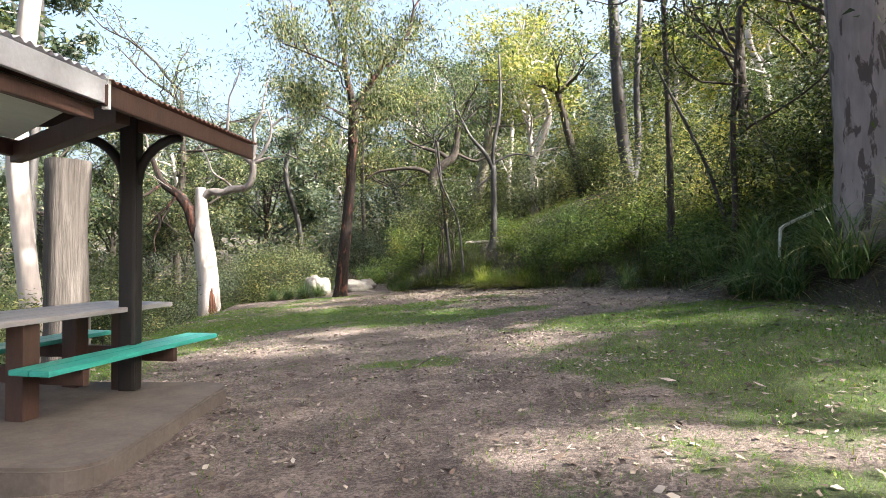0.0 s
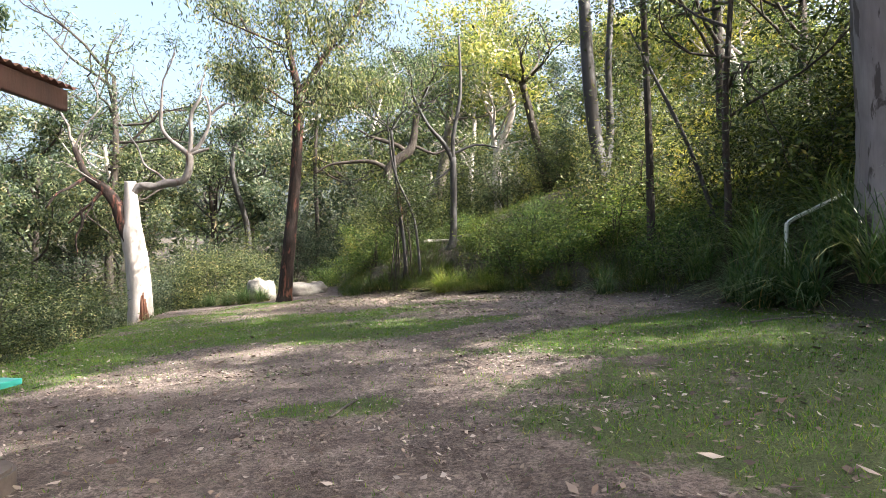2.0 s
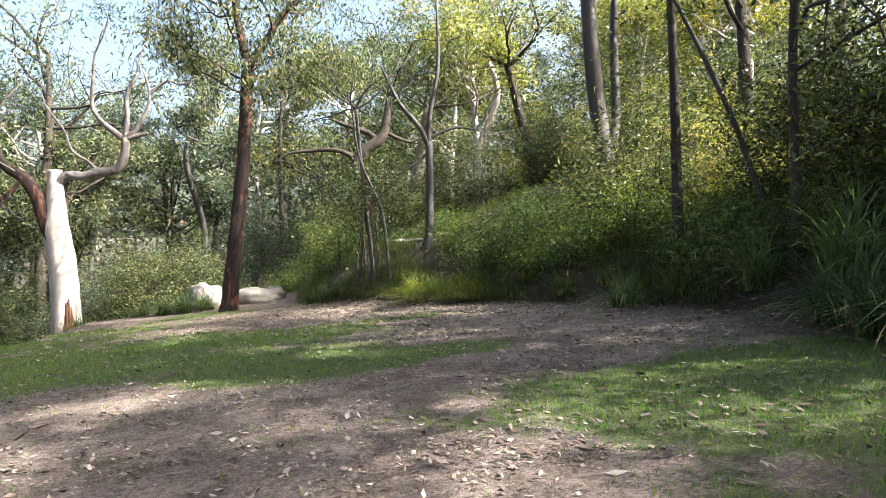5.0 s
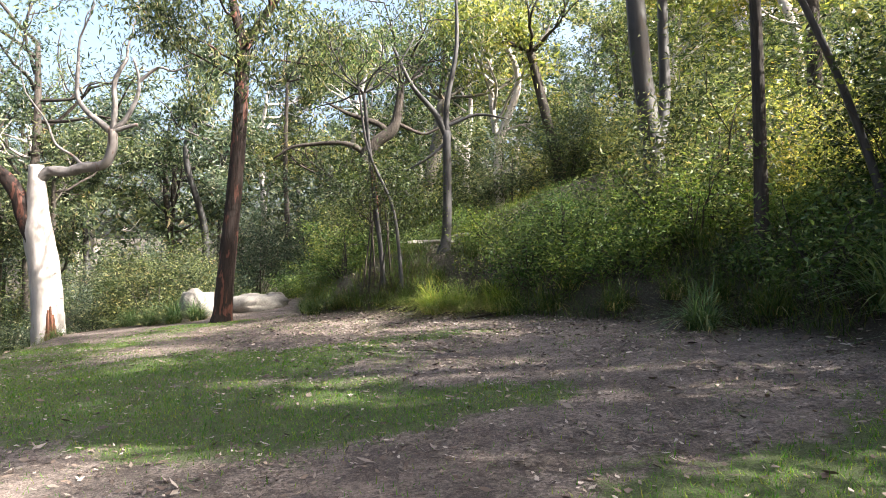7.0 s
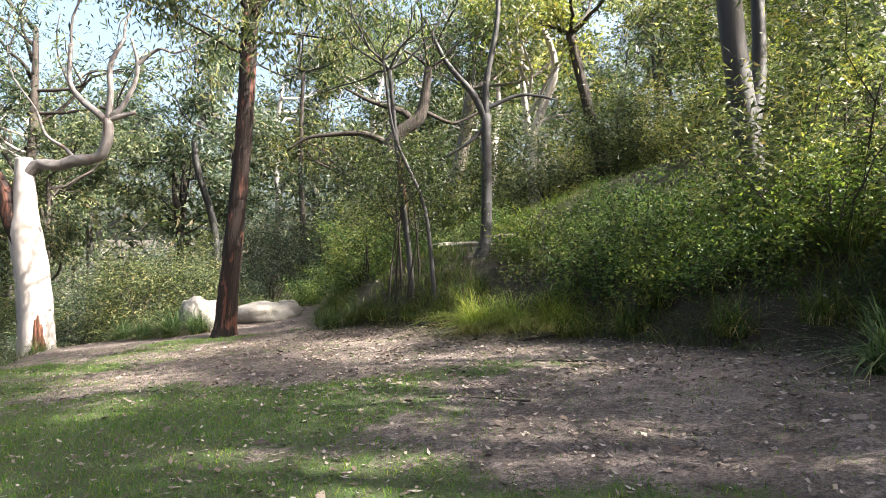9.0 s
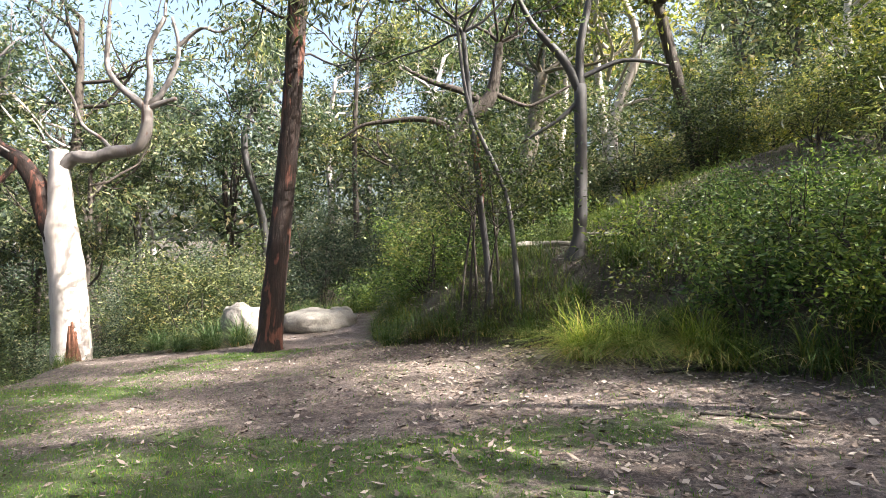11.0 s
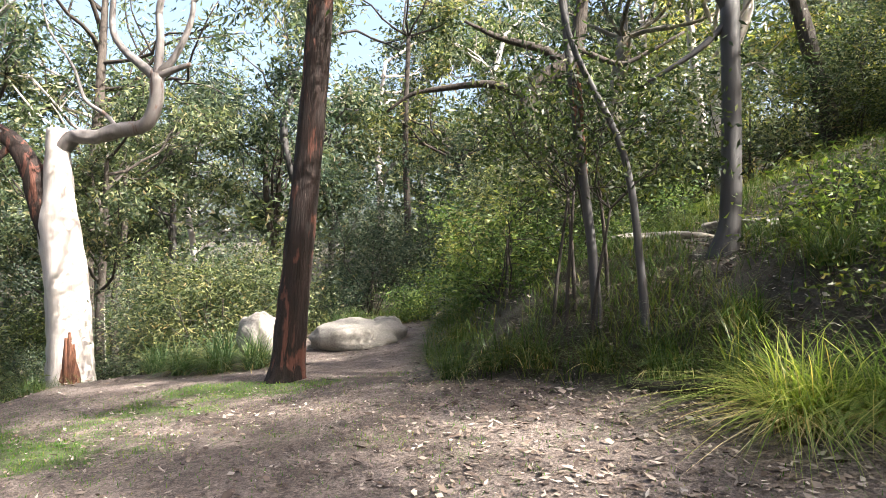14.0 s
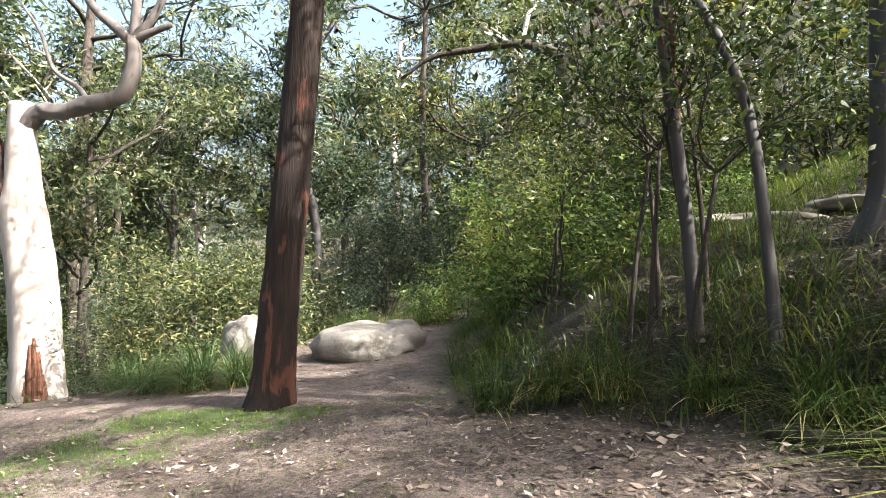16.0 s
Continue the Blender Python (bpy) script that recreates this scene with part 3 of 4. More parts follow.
rock(on(-1.9, 34.5, 0.05), (0.45, 0.4, 0.3), 10, "grey boulder in the bush")


# ---- fallen wood ----
def fallen(a, b, r, seed, label, material, name="fallen_log"):
    a, b = Vector(on(*a, r * 0.6)), Vector(on(*b, r * 0.6))
    rng = np.random.RandomState(seed)
    pts = [tuple((b - a) * t + Vector(rng.normal(0, r * 0.35, 3)) * (0 < t < 1)) for t in (0, 0.3, 0.65, 1)]
    sh = Shape()
    p, rr = smooth_line(pts, [r, r * 0.95, r * 0.85, r * 0.6], 4)
    sh.tube(p, rr, 9, rng, 0.06)
    ob = new(name, sh.mesh(name, material))
    ob.location = a
    tagged(ob, label, "log" if name == "fallen_log" else "stick", "fallen wood")


fallen((0.6, 22.35), (1.9, 21.3), 0.075, 1, "dark fallen log lying at the foot of the bank", M_BARK_BROWN)
fallen((2.0, 19.4), (2.9, 19.5), 0.022, 2, "thin dead stick lying on the leaf litter", M_BARK_BROWN, "dead_stick")
fallen((0.6, 16.2), (1.5, 15.6), 0.018, 3, "thin dead stick lying on the leaf litter", M_BARK_BROWN, "dead_stick")
fallen((1.9, 17.6), (2.7, 17.2), 0.016, 4, "long dead stick lying on the leaf litter", M_BARK_BROWN, "dead_stick")
fallen((4.6, 9.6), (5.4, 9.4), 0.02, 5, "thin dead stick beside the mat-rush", M_LOG, "dead_stick")
fallen((-0.3, 7.3), (-0.1, 7.8), 0.014, 6, "short grey stick lying on the earth", M_LOG, "dead_stick")


# ---- the trees that can be told apart ----
RNG = np.random.RandomState(21)

tree(on(-3.87, 24.6, -0.1), "dark reddish-brown ironbark tree at the path's edge", M_BARK_DARK, M_LEAF_GUM,
     [(0, 0, 0), (0.03, 0, 0.35), (0.09, 0, 1.2), (0.24, 0.02, 2.9), (0.4, 0, 4.8), (0.52, 0, 7.6)], [0.33, 0.25, 0.225, 0.205, 0.19, 0.19],
     [((0.05, 0, 10.2), (-0.4, 0.1, 1), 3.0, 0.07), ((2.2, 0, 10.0), (0.9, 0, 0.7), 3.0, 0.07), ((1.6, 0.1, 9.2), (0.7, 0.6, 0.2), 2.4, 0.05), ((0.2, 0, 9.0), (-1, -0.3, 0.3), 2.6, 0.05),
      ((0.5, 0, 7.4), (0.8, -0.7, 0.1), 2.2, 0.04), ((0.5, 0, 7.0), (-0.9, 0.6, 0.0), 2.2, 0.04), ((1.2, 0, 8.6), (0.4, -1, 0.2), 2.2, 0.04), ((0.3, 0, 8.2), (-0.6, -0.8, 0.1), 2.3, 0.04),
      ((0.5, 0, 7.2), (1.0, 0.4, -0.1), 2.4, 0.04), ((0.48, 0, 6.6), (-0.8, -0.6, 0.0), 2.0, 0.035), ((1.6, 0.1, 9.2), (0.9, -0.8, -0.1), 2.2, 0.04), ((0.2, 0, 9.0), (-0.9, 0.6, -0.1), 2.2, 0.04)],
     31, "ironbark_tree", extra=[([(0.5, 0, 7.4), (0.32, 0, 8.2), (0.15, 0, 9.0), (0.05, 0, 10.2)], [0.15, 0.12, 0.1, 0.08]), ([(0.52, 0, 7.5), (0.85, 0, 7.95), (1.6, 0.1, 9.2), (2.2, 0, 10.0)], [0.14, 0.11, 0.09, 0.07])],
     per_tip=175, spread=0.55, leaf_len=0.19, leaf_w=0.046, sides=20, lump=0.05, droop=1.3)

# the white forked gum on the left slope
GUM = (-10.55, 28.9, -1.85)
gum = tree(GUM, "white forked gum tree with a red-brown scar and twisting limbs", M_BARK_PALE, M_LEAF_BLUE,
     [(0.06, 0, -0.3), (0.03, 0, 0.3), (-0.03, 0, 1.4), (-0.15, 0, 2.8), (-0.36, 0, 4.0), (-0.38, 0, 4.6), (-0.42, 0, 5.6), (-0.44, 0, 6.2)], [0.58, 0.52, 0.46, 0.45, 0.43, 0.34, 0.26, 0.22],
     [((-2.7, 0, 7.6), (-0.6, 0, 1), 2.5, 0.07), ((0.7, 0.3, 9.7), (-0.1, 0, 1), 2.0, 0.05), ((4.6, 0, 9.7), (0.9, 0.2, 0.4), 1.6, 0.03), ((2.4, 0, 9.8), (0.1, 0.2, 1), 1.6, 0.05),
      ((-2.2, 0, 6.4), (-1, -0.3, 0.4), 2.0, 0.05), ((-1.5, 0, 5.9), (-0.6, -0.5, 0.8), 1.8, 0.04), ((-0.8, 0.3, 8.4), (-0.7, 0.1, 0.7), 1.5, 0.03), ((-2.7, 0, 7.6), (0.3, -0.4, 1), 2.2, 0.05)],
     32, "forked_gum_tree",
     extra=[([(-0.42, 0, 5.7), (0.02, 0, 6.02), (0.6, -0.05, 6.0), (1.05, 0, 6.15), (1.68, 0, 6.25), (1.93, 0, 6.75), (1.96, 0, 7.4)], [0.2, 0.17, 0.16, 0.18, 0.15, 0.15, 0.14]),
            ([(1.96, 0, 7.3), (1.54, 0, 7.65), (1.05, 0.1, 8.05), (0.72, 0.2, 8.6), (0.7, 0.3, 9.7)], [0.12, 0.1, 0.08, 0.07, 0.06]),
            ([(1.96, 0, 7.4), (2.02, 0, 8.2), (2.0, 0, 9.0), (2.4, 0, 9.8)], [0.1, 0.085, 0.075, 0.06]),
            ([(1.96, 0, 7.4), (2.35, 0, 7.75), (2.72, 0, 8.5), (2.78, 0, 9.1), (2.6, 0, 9.8)], [0.09, 0.075, 0.06, 0.05, 0.04]),
            ([(2.77, 0, 9.0), (3.4, 0, 9.5), (3.9, 0, 9.4), (4.6, 0, 9.7)], [0.06, 0.045, 0.035, 0.02]),
            ([(1.96, 0, 7.35), (2.4, 0, 7.5), (2.75, 0, 7.6)], [0.1, 0.07, 0.05]),
            ([(1.0, 0, 6.2), (0.6, 0.2, 6.55), (0.0, 0.3, 6.95), (-0.3, 0.3, 7.7), (-0.8, 0.3, 8.4)], [0.06, 0.05, 0.045, 0.035, 0.02])],
     per_tip=34, spread=0.5, leaf_len=0.19, leaf_w=0.045, sides=20, lump=0.035, limb_bark=M_BARK_LIMB)
limb = Shape()
q, rq = smooth_line([(-0.32, -0.08, 3.6), (-0.7, -0.1, 4.4), (-0.95, -0.1, 5.2), (-1.5, -0.05, 5.9), (-2.2, 0, 6.4), (-2.7, 0, 7.6)], [0.3, 0.27, 0.25, 0.2, 0.15, 0.1], 5)
limb.tube(q, rq, 14, np.random.RandomState(5), 0.05)
# drooping side branches added to cast shadow lines on the trunk
for pts, rad in [([(-1.5, -0.05, 5.9), (-1.75, -0.45, 5.3), (-2.05, -0.75, 4.9), (-2.5, -0.85, 4.4)], [0.09, 0.07, 0.055, 0.03]),
                 ([(-2.05, -0.75, 4.9), (-1.9, -0.95, 4.4), (-2.1, -1.05, 3.8), (-2.0, -1.1, 3.2)], [0.055, 0.05, 0.04, 0.02]),
                 ([(-1.75, -0.45, 5.3), (-1.6, -0.8, 5.1), (-1.7, -1.15, 4.7), (-1.5, -1.4, 4.5)], [0.05, 0.045, 0.04, 0.02]),
                 ([(-2.2, 0, 6.4), (-2.6, -0.5, 5.9), (-2.9, -0.9, 5.6), (-3.3, -1.0, 5.0)], [0.08, 0.06, 0.05, 0.03])]:
    q, rq = smooth_line(pts, rad, 4)
    limb.tube(q, rq, 8, np.random.RandomState(9), 0.05)
part("limb", limb.mesh("limb", M_BARK_DARK), gum, "dark red-brown peeling limb")
scar = Shape()
for k, top in enumerate((1.15, 1.5, 1.62, 1.35, 0.95)):
    a = -1.32 + 0.16 * k
    q, rq = smooth_line([(0.03 + 0.50 * math.cos(a), 0.50 * math.sin(a), 0.0), (0.02 + 0.46 * math.cos(a), 0.46 * math.sin(a), 0.6 * top), (0.42 * math.cos(a), 0.42 * math.sin(a), top)], [0.075, 0.07, 0.03], 5)
    scar.tube(q, rq, 9, np.random.RandomState(6 + k), 0.12)
part("scar", scar.mesh("scar", M_BARK_RED), gum, "red-brown bark scar")

# the big mottled gum by the handrail; five long unseen limbs added for shade
tree(on(6.95, 10.0, -0.3), "huge mottled grey gum trunk with peeling dark flakes", M_BARK_BIG, M_LEAF_GUM,
     [(0.1, 0, 0), (0.05, 0, 0.6), (0.0, 0, 1.6), (-0.08, 0, 3.0), (-0.3, 0, 5.5), (-0.5, 0, 9.0)], [0.72, 0.62, 0.56, 0.54, 0.5, 0.42],
     ring_limbs(RNG, (-0.5, 0, 9.0), 8, 5.0, 0.18, 0.7) + [((-0.5, 0, 9.0 - 0.2 * k), (-1, -0.35 + 0.28 * k, 0.28), 6.5, 0.16) for k in range(5)], 33, "giant_gum_tree", per_tip=36, spread=0.7, leaf_len=0.3, leaf_w=0.1, sides=22, lump=0.03)


def slim_tree(x, y, label, bark, leaf, trunk, radii, seed, n=7, ln=2.0, rr=0.04, rise=0.5, low=None, **kw):
    rng = np.random.RandomState(seed)
    return tree(on(x, y, -0.1), label, bark, leaf, trunk, radii, ring_limbs(rng, trunk[-1], n, ln, rr, rise, low), seed, **kw)


slim_tree(1.95, 23.8, "slender grey gum with a high fork on the bank", M_BARK_GREY, M_LEAF_GUM, [(0, 0, 0), (0.1, 0, 0.5), (0.12, 0, 1.7), (0.1, 0, 3.25)], [0.2, 0.13, 0.12, 0.115], 41, 0,
          extra=[([(0.1, 0, 3.1), (-0.2, 0, 3.7), (-0.8, 0, 4.4), (-1.3, 0, 5.4)], [0.1, 0.085, 0.06, 0.04]), ([(0.1, 0, 3.1), (0.1, 0, 4.0), (0.35, 0, 5.5), (0.3, 0, 7.5)], [0.09, 0.08, 0.06, 0.04]),
                 ([(0.12, 0, 3.0), (-0.3, 0, 2.6), (-0.95, 0.1, 2.2)], [0.05, 0.04, 0.02]), ([(0.15, 0, 3.4), (0.9, 0, 3.7), (1.7, 0, 3.6)], [0.05, 0.04, 0.02])])
slim_tree(7.6, 32.7, "dark leaning gum high on the slope", M_BARK_BROWN, M_LEAF_GUM, [(0, 0, -0.2), (-0.3, 0, 1.2), (-0.8, 0, 3.2), (-1.4, 0, 5.6)], [0.27, 0.23, 0.2, 0.18], 42, 6, 3.0, 0.09, per_tip=50, spread=0.6, leaf_len=0.2, leaf_w=0.075)
slim_tree(5.9, 38.2, "pale slender gum on the slope", M_BARK_PALE, M_LEAF_YELLOW, [(0, 0, -0.2), (-0.1, 0, 3), (-0.5, 0, 6.5), (-0.6, 0, 10)], [0.2, 0.17, 0.14, 0.1], 43, 7, 3.0, 0.06, per_tip=50, spread=0.6, leaf_len=0.24, leaf_w=0.090)
slim_tree(6.4, 20.6, "twin-trunked blue-grey gum on the bank", M_BARK_GREY, M_LEAF_GUM, [(0.05, 0, -0.2), (-0.15, 0, 1.6), (-0.5, 0, 4.2), (-0.75, 0, 8.5)], [0.27, 0.22, 0.2, 0.16], 44, 7, 3.0, 0.06,
          extra=[([(-0.1, 0, 1.4), (0.2, 0.2, 2.8), (0.15, 0.2, 5), (0.3, 0.2, 8)], [0.14, 0.12, 0.1, 0.08])], per_tip=20, spread=0.6, leaf_len=0.18, leaf_w=0.060)
# bush-wall shade is carried by the brown bark and dark leaves here
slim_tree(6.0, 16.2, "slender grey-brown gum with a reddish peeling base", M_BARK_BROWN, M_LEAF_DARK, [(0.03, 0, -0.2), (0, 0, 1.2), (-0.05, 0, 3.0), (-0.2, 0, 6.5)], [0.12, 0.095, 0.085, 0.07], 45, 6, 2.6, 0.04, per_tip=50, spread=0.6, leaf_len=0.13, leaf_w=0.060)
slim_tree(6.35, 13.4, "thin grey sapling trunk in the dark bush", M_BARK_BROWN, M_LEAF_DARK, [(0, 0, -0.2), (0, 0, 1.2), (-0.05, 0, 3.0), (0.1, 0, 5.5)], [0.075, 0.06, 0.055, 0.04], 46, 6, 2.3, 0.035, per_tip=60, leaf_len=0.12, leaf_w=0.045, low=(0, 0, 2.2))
slim_tree(7.0, 14.9, "dead grey sapling leaning over", M_BARK_GREY, M_LEAF_DARK, [(0, 0, -0.2), (-0.45, 0.1, 1.3), (-1.0, 0.1, 2.5), (-1.9, 0.2, 4.3)], [0.055, 0.05, 0.045, 0.025], 47, 0)
slim_tree(0.78, 23.0, "thin pale curving sapling", M_BARK_GREY, M_LEAF_SHRUB, [(0.12, 0, -0.1), (0.05, 0, 0.9), (-0.15, 0, 2.2), (-0.75, 0.1, 3.6), (-1.0, 0.2, 5.2)], [0.06, 0.046, 0.04, 0.035, 0.025], 48, 5, 1.6, 0.02, per_tip=15, spread=0.5, leaf_len=0.11, leaf_w=0.032)
peeler = slim_tree(0.15, 23.5, "slim grey tree with orange peeling bark strips", M_BARK_GREY, M_LEAF_SHRUB, [(0.3, 0, -0.1), (0.2, 0, 1.2), (0.0, 0, 2.8), (-0.25, 0.1, 5.2)], [0.075, 0.06, 0.055, 0.045], 49, 6, 1.8, 0.03, per_tip=15, spread=0.5, leaf_len=0.11, leaf_w=0.032)
strips = Shape()
for k in range(5):
    a = 1.2 * k
    q = [(0.08 + 0.06 * math.cos(a) - 0.06 * j * 0.3, 0.06 * math.sin(a), 2.0 + 0.16 * k + 0.2 * j) for j in range(5)]
    strips.tube(q, [0.008, 0.03, 0.035, 0.025, 0.01], 5)
part("bark_strips", strips.mesh("bark_strips", M_BARK_RED), peeler, "orange peeling bark")
slim_tree(0.15, 29.8, "thick brown gum with a curving trunk", M_BARK_BROWN, M_LEAF_GUM,
          [(0.2, 0, 0), (0.12, 0, 1.0), (-0.05, 0, 2.05), (-0.34, 0, 2.75), (-0.5, 0, 3.4), (-0.2, 0, 3.95), (0.42, 0, 4.45), (0.62, 0, 5.0), (0.75, 0, 6.1)], [0.3, 0.26, 0.23, 0.22, 0.23, 0.22, 0.2, 0.17, 0.12], 50, 6, 2.6, 0.05,
          extra=[([(-0.45, 0, 3.55), (-0.9, 0, 3.85), (-1.46, 0, 3.97), (-2.36, 0.1, 3.92), (-3.1, 0.1, 3.8), (-3.7, 0.1, 3.4)], [0.12, 0.1, 0.09, 0.07, 0.05, 0.03]),
                 ([(0.3, 0, 4.35), (-0.1, 0, 4.68), (-1.1, 0, 5.0), (-1.9, 0, 5.4)], [0.12, 0.1, 0.07, 0.03]),
                 ([(0.6, 0, 4.7), (1.45, 0, 4.35), (1.9, 0, 4.45), (2.9, 0, 5.0)], [0.08, 0.06, 0.05, 0.03])], per_tip=70, spread=0.5, leaf_len=0.15, leaf_w=0.045, droop=1.0)
slim_tree(1.7, 36.4, "large olive gum with an orange bark patch", M_BARK_OLIVE, M_LEAF_GUM, [(-0.4, 0, -0.2), (0.0, 0, 1.8), (0.7, 0, 3.8), (1.2, 0, 7.0)], [0.42, 0.36, 0.32, 0.25], 51, 7, 3.4, 0.09, per_tip=50, spread=0.6, leaf_len=0.24, leaf_w=0.075)
slim_tree(-4.9, 40.5, "thin dark straight gum beyond the path", M_BARK_BROWN, M_LEAF_GUM, [(0, 0, -0.2), (0.05, 0, 3), (-0.1, 0, 7), (0, 0, 11)], [0.15, 0.13, 0.12, 0.08], 52, 7, 3.0, 0.05, per_tip=50, spread=0.6, leaf_len=0.26, leaf_w=0.090)
slim_tree(-2.6, 42.0, "dark twisted tree with a forked top", M_BARK_BROWN, M_LEAF_GUM, [(0, 0, -0.2), (-0.2, 0, 2), (0.1, 0, 4), (-0.4, 0, 6)], [0.26, 0.22, 0.2, 0.17], 53, 7, 3.0, 0.08, per_tip=50, spread=0.6, leaf_len=0.26, leaf_w=0.090)
slim_tree(-9.1, 14.0, "pale leaning gum trunk behind the shelter", M_BARK_PALE, M_LEAF_BLUE, [(0.35, 0, -0.3), (0.2, 0, 1.0), (-0.1, 0, 3.2), (-0.3, 0, 6.0), (0.1, 0, 10)], [0.27, 0.24, 0.22, 0.22, 0.2], 54, 7, 3.0, 0.08, 0.7, per_tip=22, leaf_len=0.2, leaf_w=0.045)
for k, (dx, dy, h, lean) in enumerate([(0.05, 23.6, 1.9, 0.1), (0.2, 23.9, 2.1, -0.15), (-0.1, 23.8, 1.8, 0.2), (0.45, 23.5, 2.0, -0.3), (0.3, 23.3, 1.7, 0.25), (0.6, 23.8, 2.2, -0.2)]):
    slim_tree(dx, dy, "thin pale shrub stem at the foot of the bank", M_BARK_BROWN, M_LEAF_DARK, [(0, 0, -0.1), (lean * 0.3, 0, h * 0.4), (lean, 0.05, h)], [0.03, 0.024, 0.016], 60 + k, 5, 1.1, 0.012,
              name="tall_shrub", group="stems on the bank", per_tip=18, spread=0.4, leaf_len=0.09, leaf_w=0.034, sides=8)


# ---- bush: prototypes and copies ----
def proto_tree(seed, leaf, bark, h, crown_low, ln, per_tip, leaf_len, leaf_w, label, spread=0.42):
    rng = np.random.RandomState(seed)
    bend = rng.normal(0, 0.35, (4, 2))
    trunk = [(0, 0, -0.4), (bend[0, 0] * 0.5, bend[0, 1] * 0.5, h * 0.3), (bend[1, 0], bend[1, 1], h * 0.6), (bend[2, 0], bend[2, 1], h * 0.85)]
    limbs = ring_limbs(rng, trunk[-1], 10, ln, 0.07, 0.5, (bend[0, 0], bend[0, 1], h * crown_low))
    return tree((0, 0, 0), label, bark, leaf, trunk, [0.2, 0.16, 0.13, 0.08], limbs, seed, "bush_tree", "bush trees", per_tip, spread, leaf_len, leaf_w, 8, 0.03, tri=True)


def proto_shrub(seed, leaf, h, w, per_tip, leaf_len, leaf_w, label, name="shrub", stems=9, spread=0.3, droop=0.2, group="bush shrubs", tri=True):
    """A many-stemmed shrub, leafy from the ground up, with an uneven outline."""
    rng = np.random.RandomState(seed)
    limbs = []
    for i in range(stems):
        a = 6.283 * i / stems + rng.uniform(-0.4, 0.4)
        k = (0.3, 0.62, 1.0)[i % 3] * rng.uniform(0.8, 1.25)
        limbs.append(((0.06 * math.cos(a), 0.06 * math.sin(a), -0.1), (w * math.cos(a), w * math.sin(a), h * k), 0.62 * math.hypot(w, h * k), 0.018 * (0.5 + k * 0.5)))
    return tree((0, 0, 0), label, M_BARK_BROWN, leaf, [(0, 0, -0.2), (0, 0, 0.1), (0.03, 0, h * 0.5)], [0.04, 0.03, 0.01], limbs, seed, name, group, per_tip, spread, leaf_len, leaf_w, 6, 0.03, droop=droop, tri=tri, limb_sides=3)


PLACED = set()


def scatter(protos, spots_, seed, lo=0.75, hi=1.3):
    """Stands the prototypes, and then copies of them, at the spots."""
    rng = np.random.RandomState(seed)
    for i, (x, y) in enumerate(spots_):
        p = protos[i % len(protos)]
        m = Matrix.Translation(on(x, y)) @ Matrix.Rotation(rng.uniform(0, 6.283), 4, "Z") @ Matrix.Scale(rng.uniform(lo, hi), 4)
        if p.name not in PLACED:
            PLACED.add(p.name)
            p.matrix_basis = m
        else:
            copy_thing(p, m @ Matrix.Diagonal((*[1 / c for c in p.scale], 1)))


def spots(seed, n, ok, box_, gap):
    rng = np.random.RandomState(seed)
    out = []
    for _ in range(n * 60):
        x, y = rng.uniform(box_[0], box_[2]), rng.uniform(box_[1], box_[3])
        if ok(x, y) and all((x - a) ** 2 + (y - b) ** 2 > gap * gap for a, b in out):
            out.append((x, y))
            if len(out) == n:
                break
    return out


def bank_d(x, y):
    return float(beside(BANK, np.float64(x), np.float64(y)))


def edge_e(x, y):
    return -float(beside(EDGE, np.float64(x), np.float64(y)))


gum_protos = [proto_tree(71, M_LEAF_GUM, M_BARK_BROWN, 11, 0.35, 3.0, 72, 0.26, 0.095, "tall gum tree with drooping olive leaves"),
              proto_tree(72, M_LEAF_BLUE, M_BARK_GREY, 13, 0.4, 3.2, 72, 0.26, 0.095, "tall grey gum tree with blue-green leaves"),
              proto_tree(73, M_LEAF_YELLOW, M_BARK_PALE, 9, 0.3, 2.7, 74, 0.25, 0.095, "sunlit wattle tree with yellow-green leaves"),
              proto_tree(74, M_LEAF_GUM, M_BARK_PALE, 12, 0.3, 3.0, 72, 0.26, 0.095, "pale-barked gum tree in the bush")]
scatter([gum_protos[k] for k in (2, 0, 2, 1, 2, 3)], spots(5, 28, lambda x, y: bank_d(x, y) > 6 and not (x < 24 and y < 29), (2, 14, 34, 66), 3.0), 8)
west_spots = spots(6, 22, lambda x, y: edge_e(x, y) > 4.5 and abs(x) < 0.95 * y + 4, (-40, 16, -9, 66), 3.4)
# the western trees keep clear of the white gum
west_spots = [(x, y + 5.5) if abs(y - 28.9 - 0.21 * (x + 10.5)) < 3.2 else (x, y) for x, y in west_spots]
scatter([gum_protos[k] for k in (0, 1, 3, 1)], west_spots, 9, 0.62, 0.95)
sparse = proto_tree(77, M_LEAF_GUM, M_BARK_BROWN, 13, 0.42, 3.4, 28, 0.22, 0.06, "tall brown gum with sparse high foliage")
scatter([sparse], [(-14.5, 35.0), (-20.0, 33.5), (-24.0, 26.0), (-17.0, 41.0), (-21.5, 45.0), (-26.5, 40.0), (-13.0, 47.0), (-29.0, 34.0), (-24.0, 52.0)], 14, 1.0, 1.35)
scatter([gum_protos[k] for k in (1, 0, 3)], [(-9, 40), (-12, 44), (-7.5, 47), (-15, 41), (-11, 51), (-18, 48), (-6.5, 55), (-17.5, 34), (-15.5, 37), (-22, 36)], 12, 0.95, 1.15)
scatter(gum_protos, spots(7, 12, lambda x, y: True, (-9, 44, 6, 70), 2.6), 10)

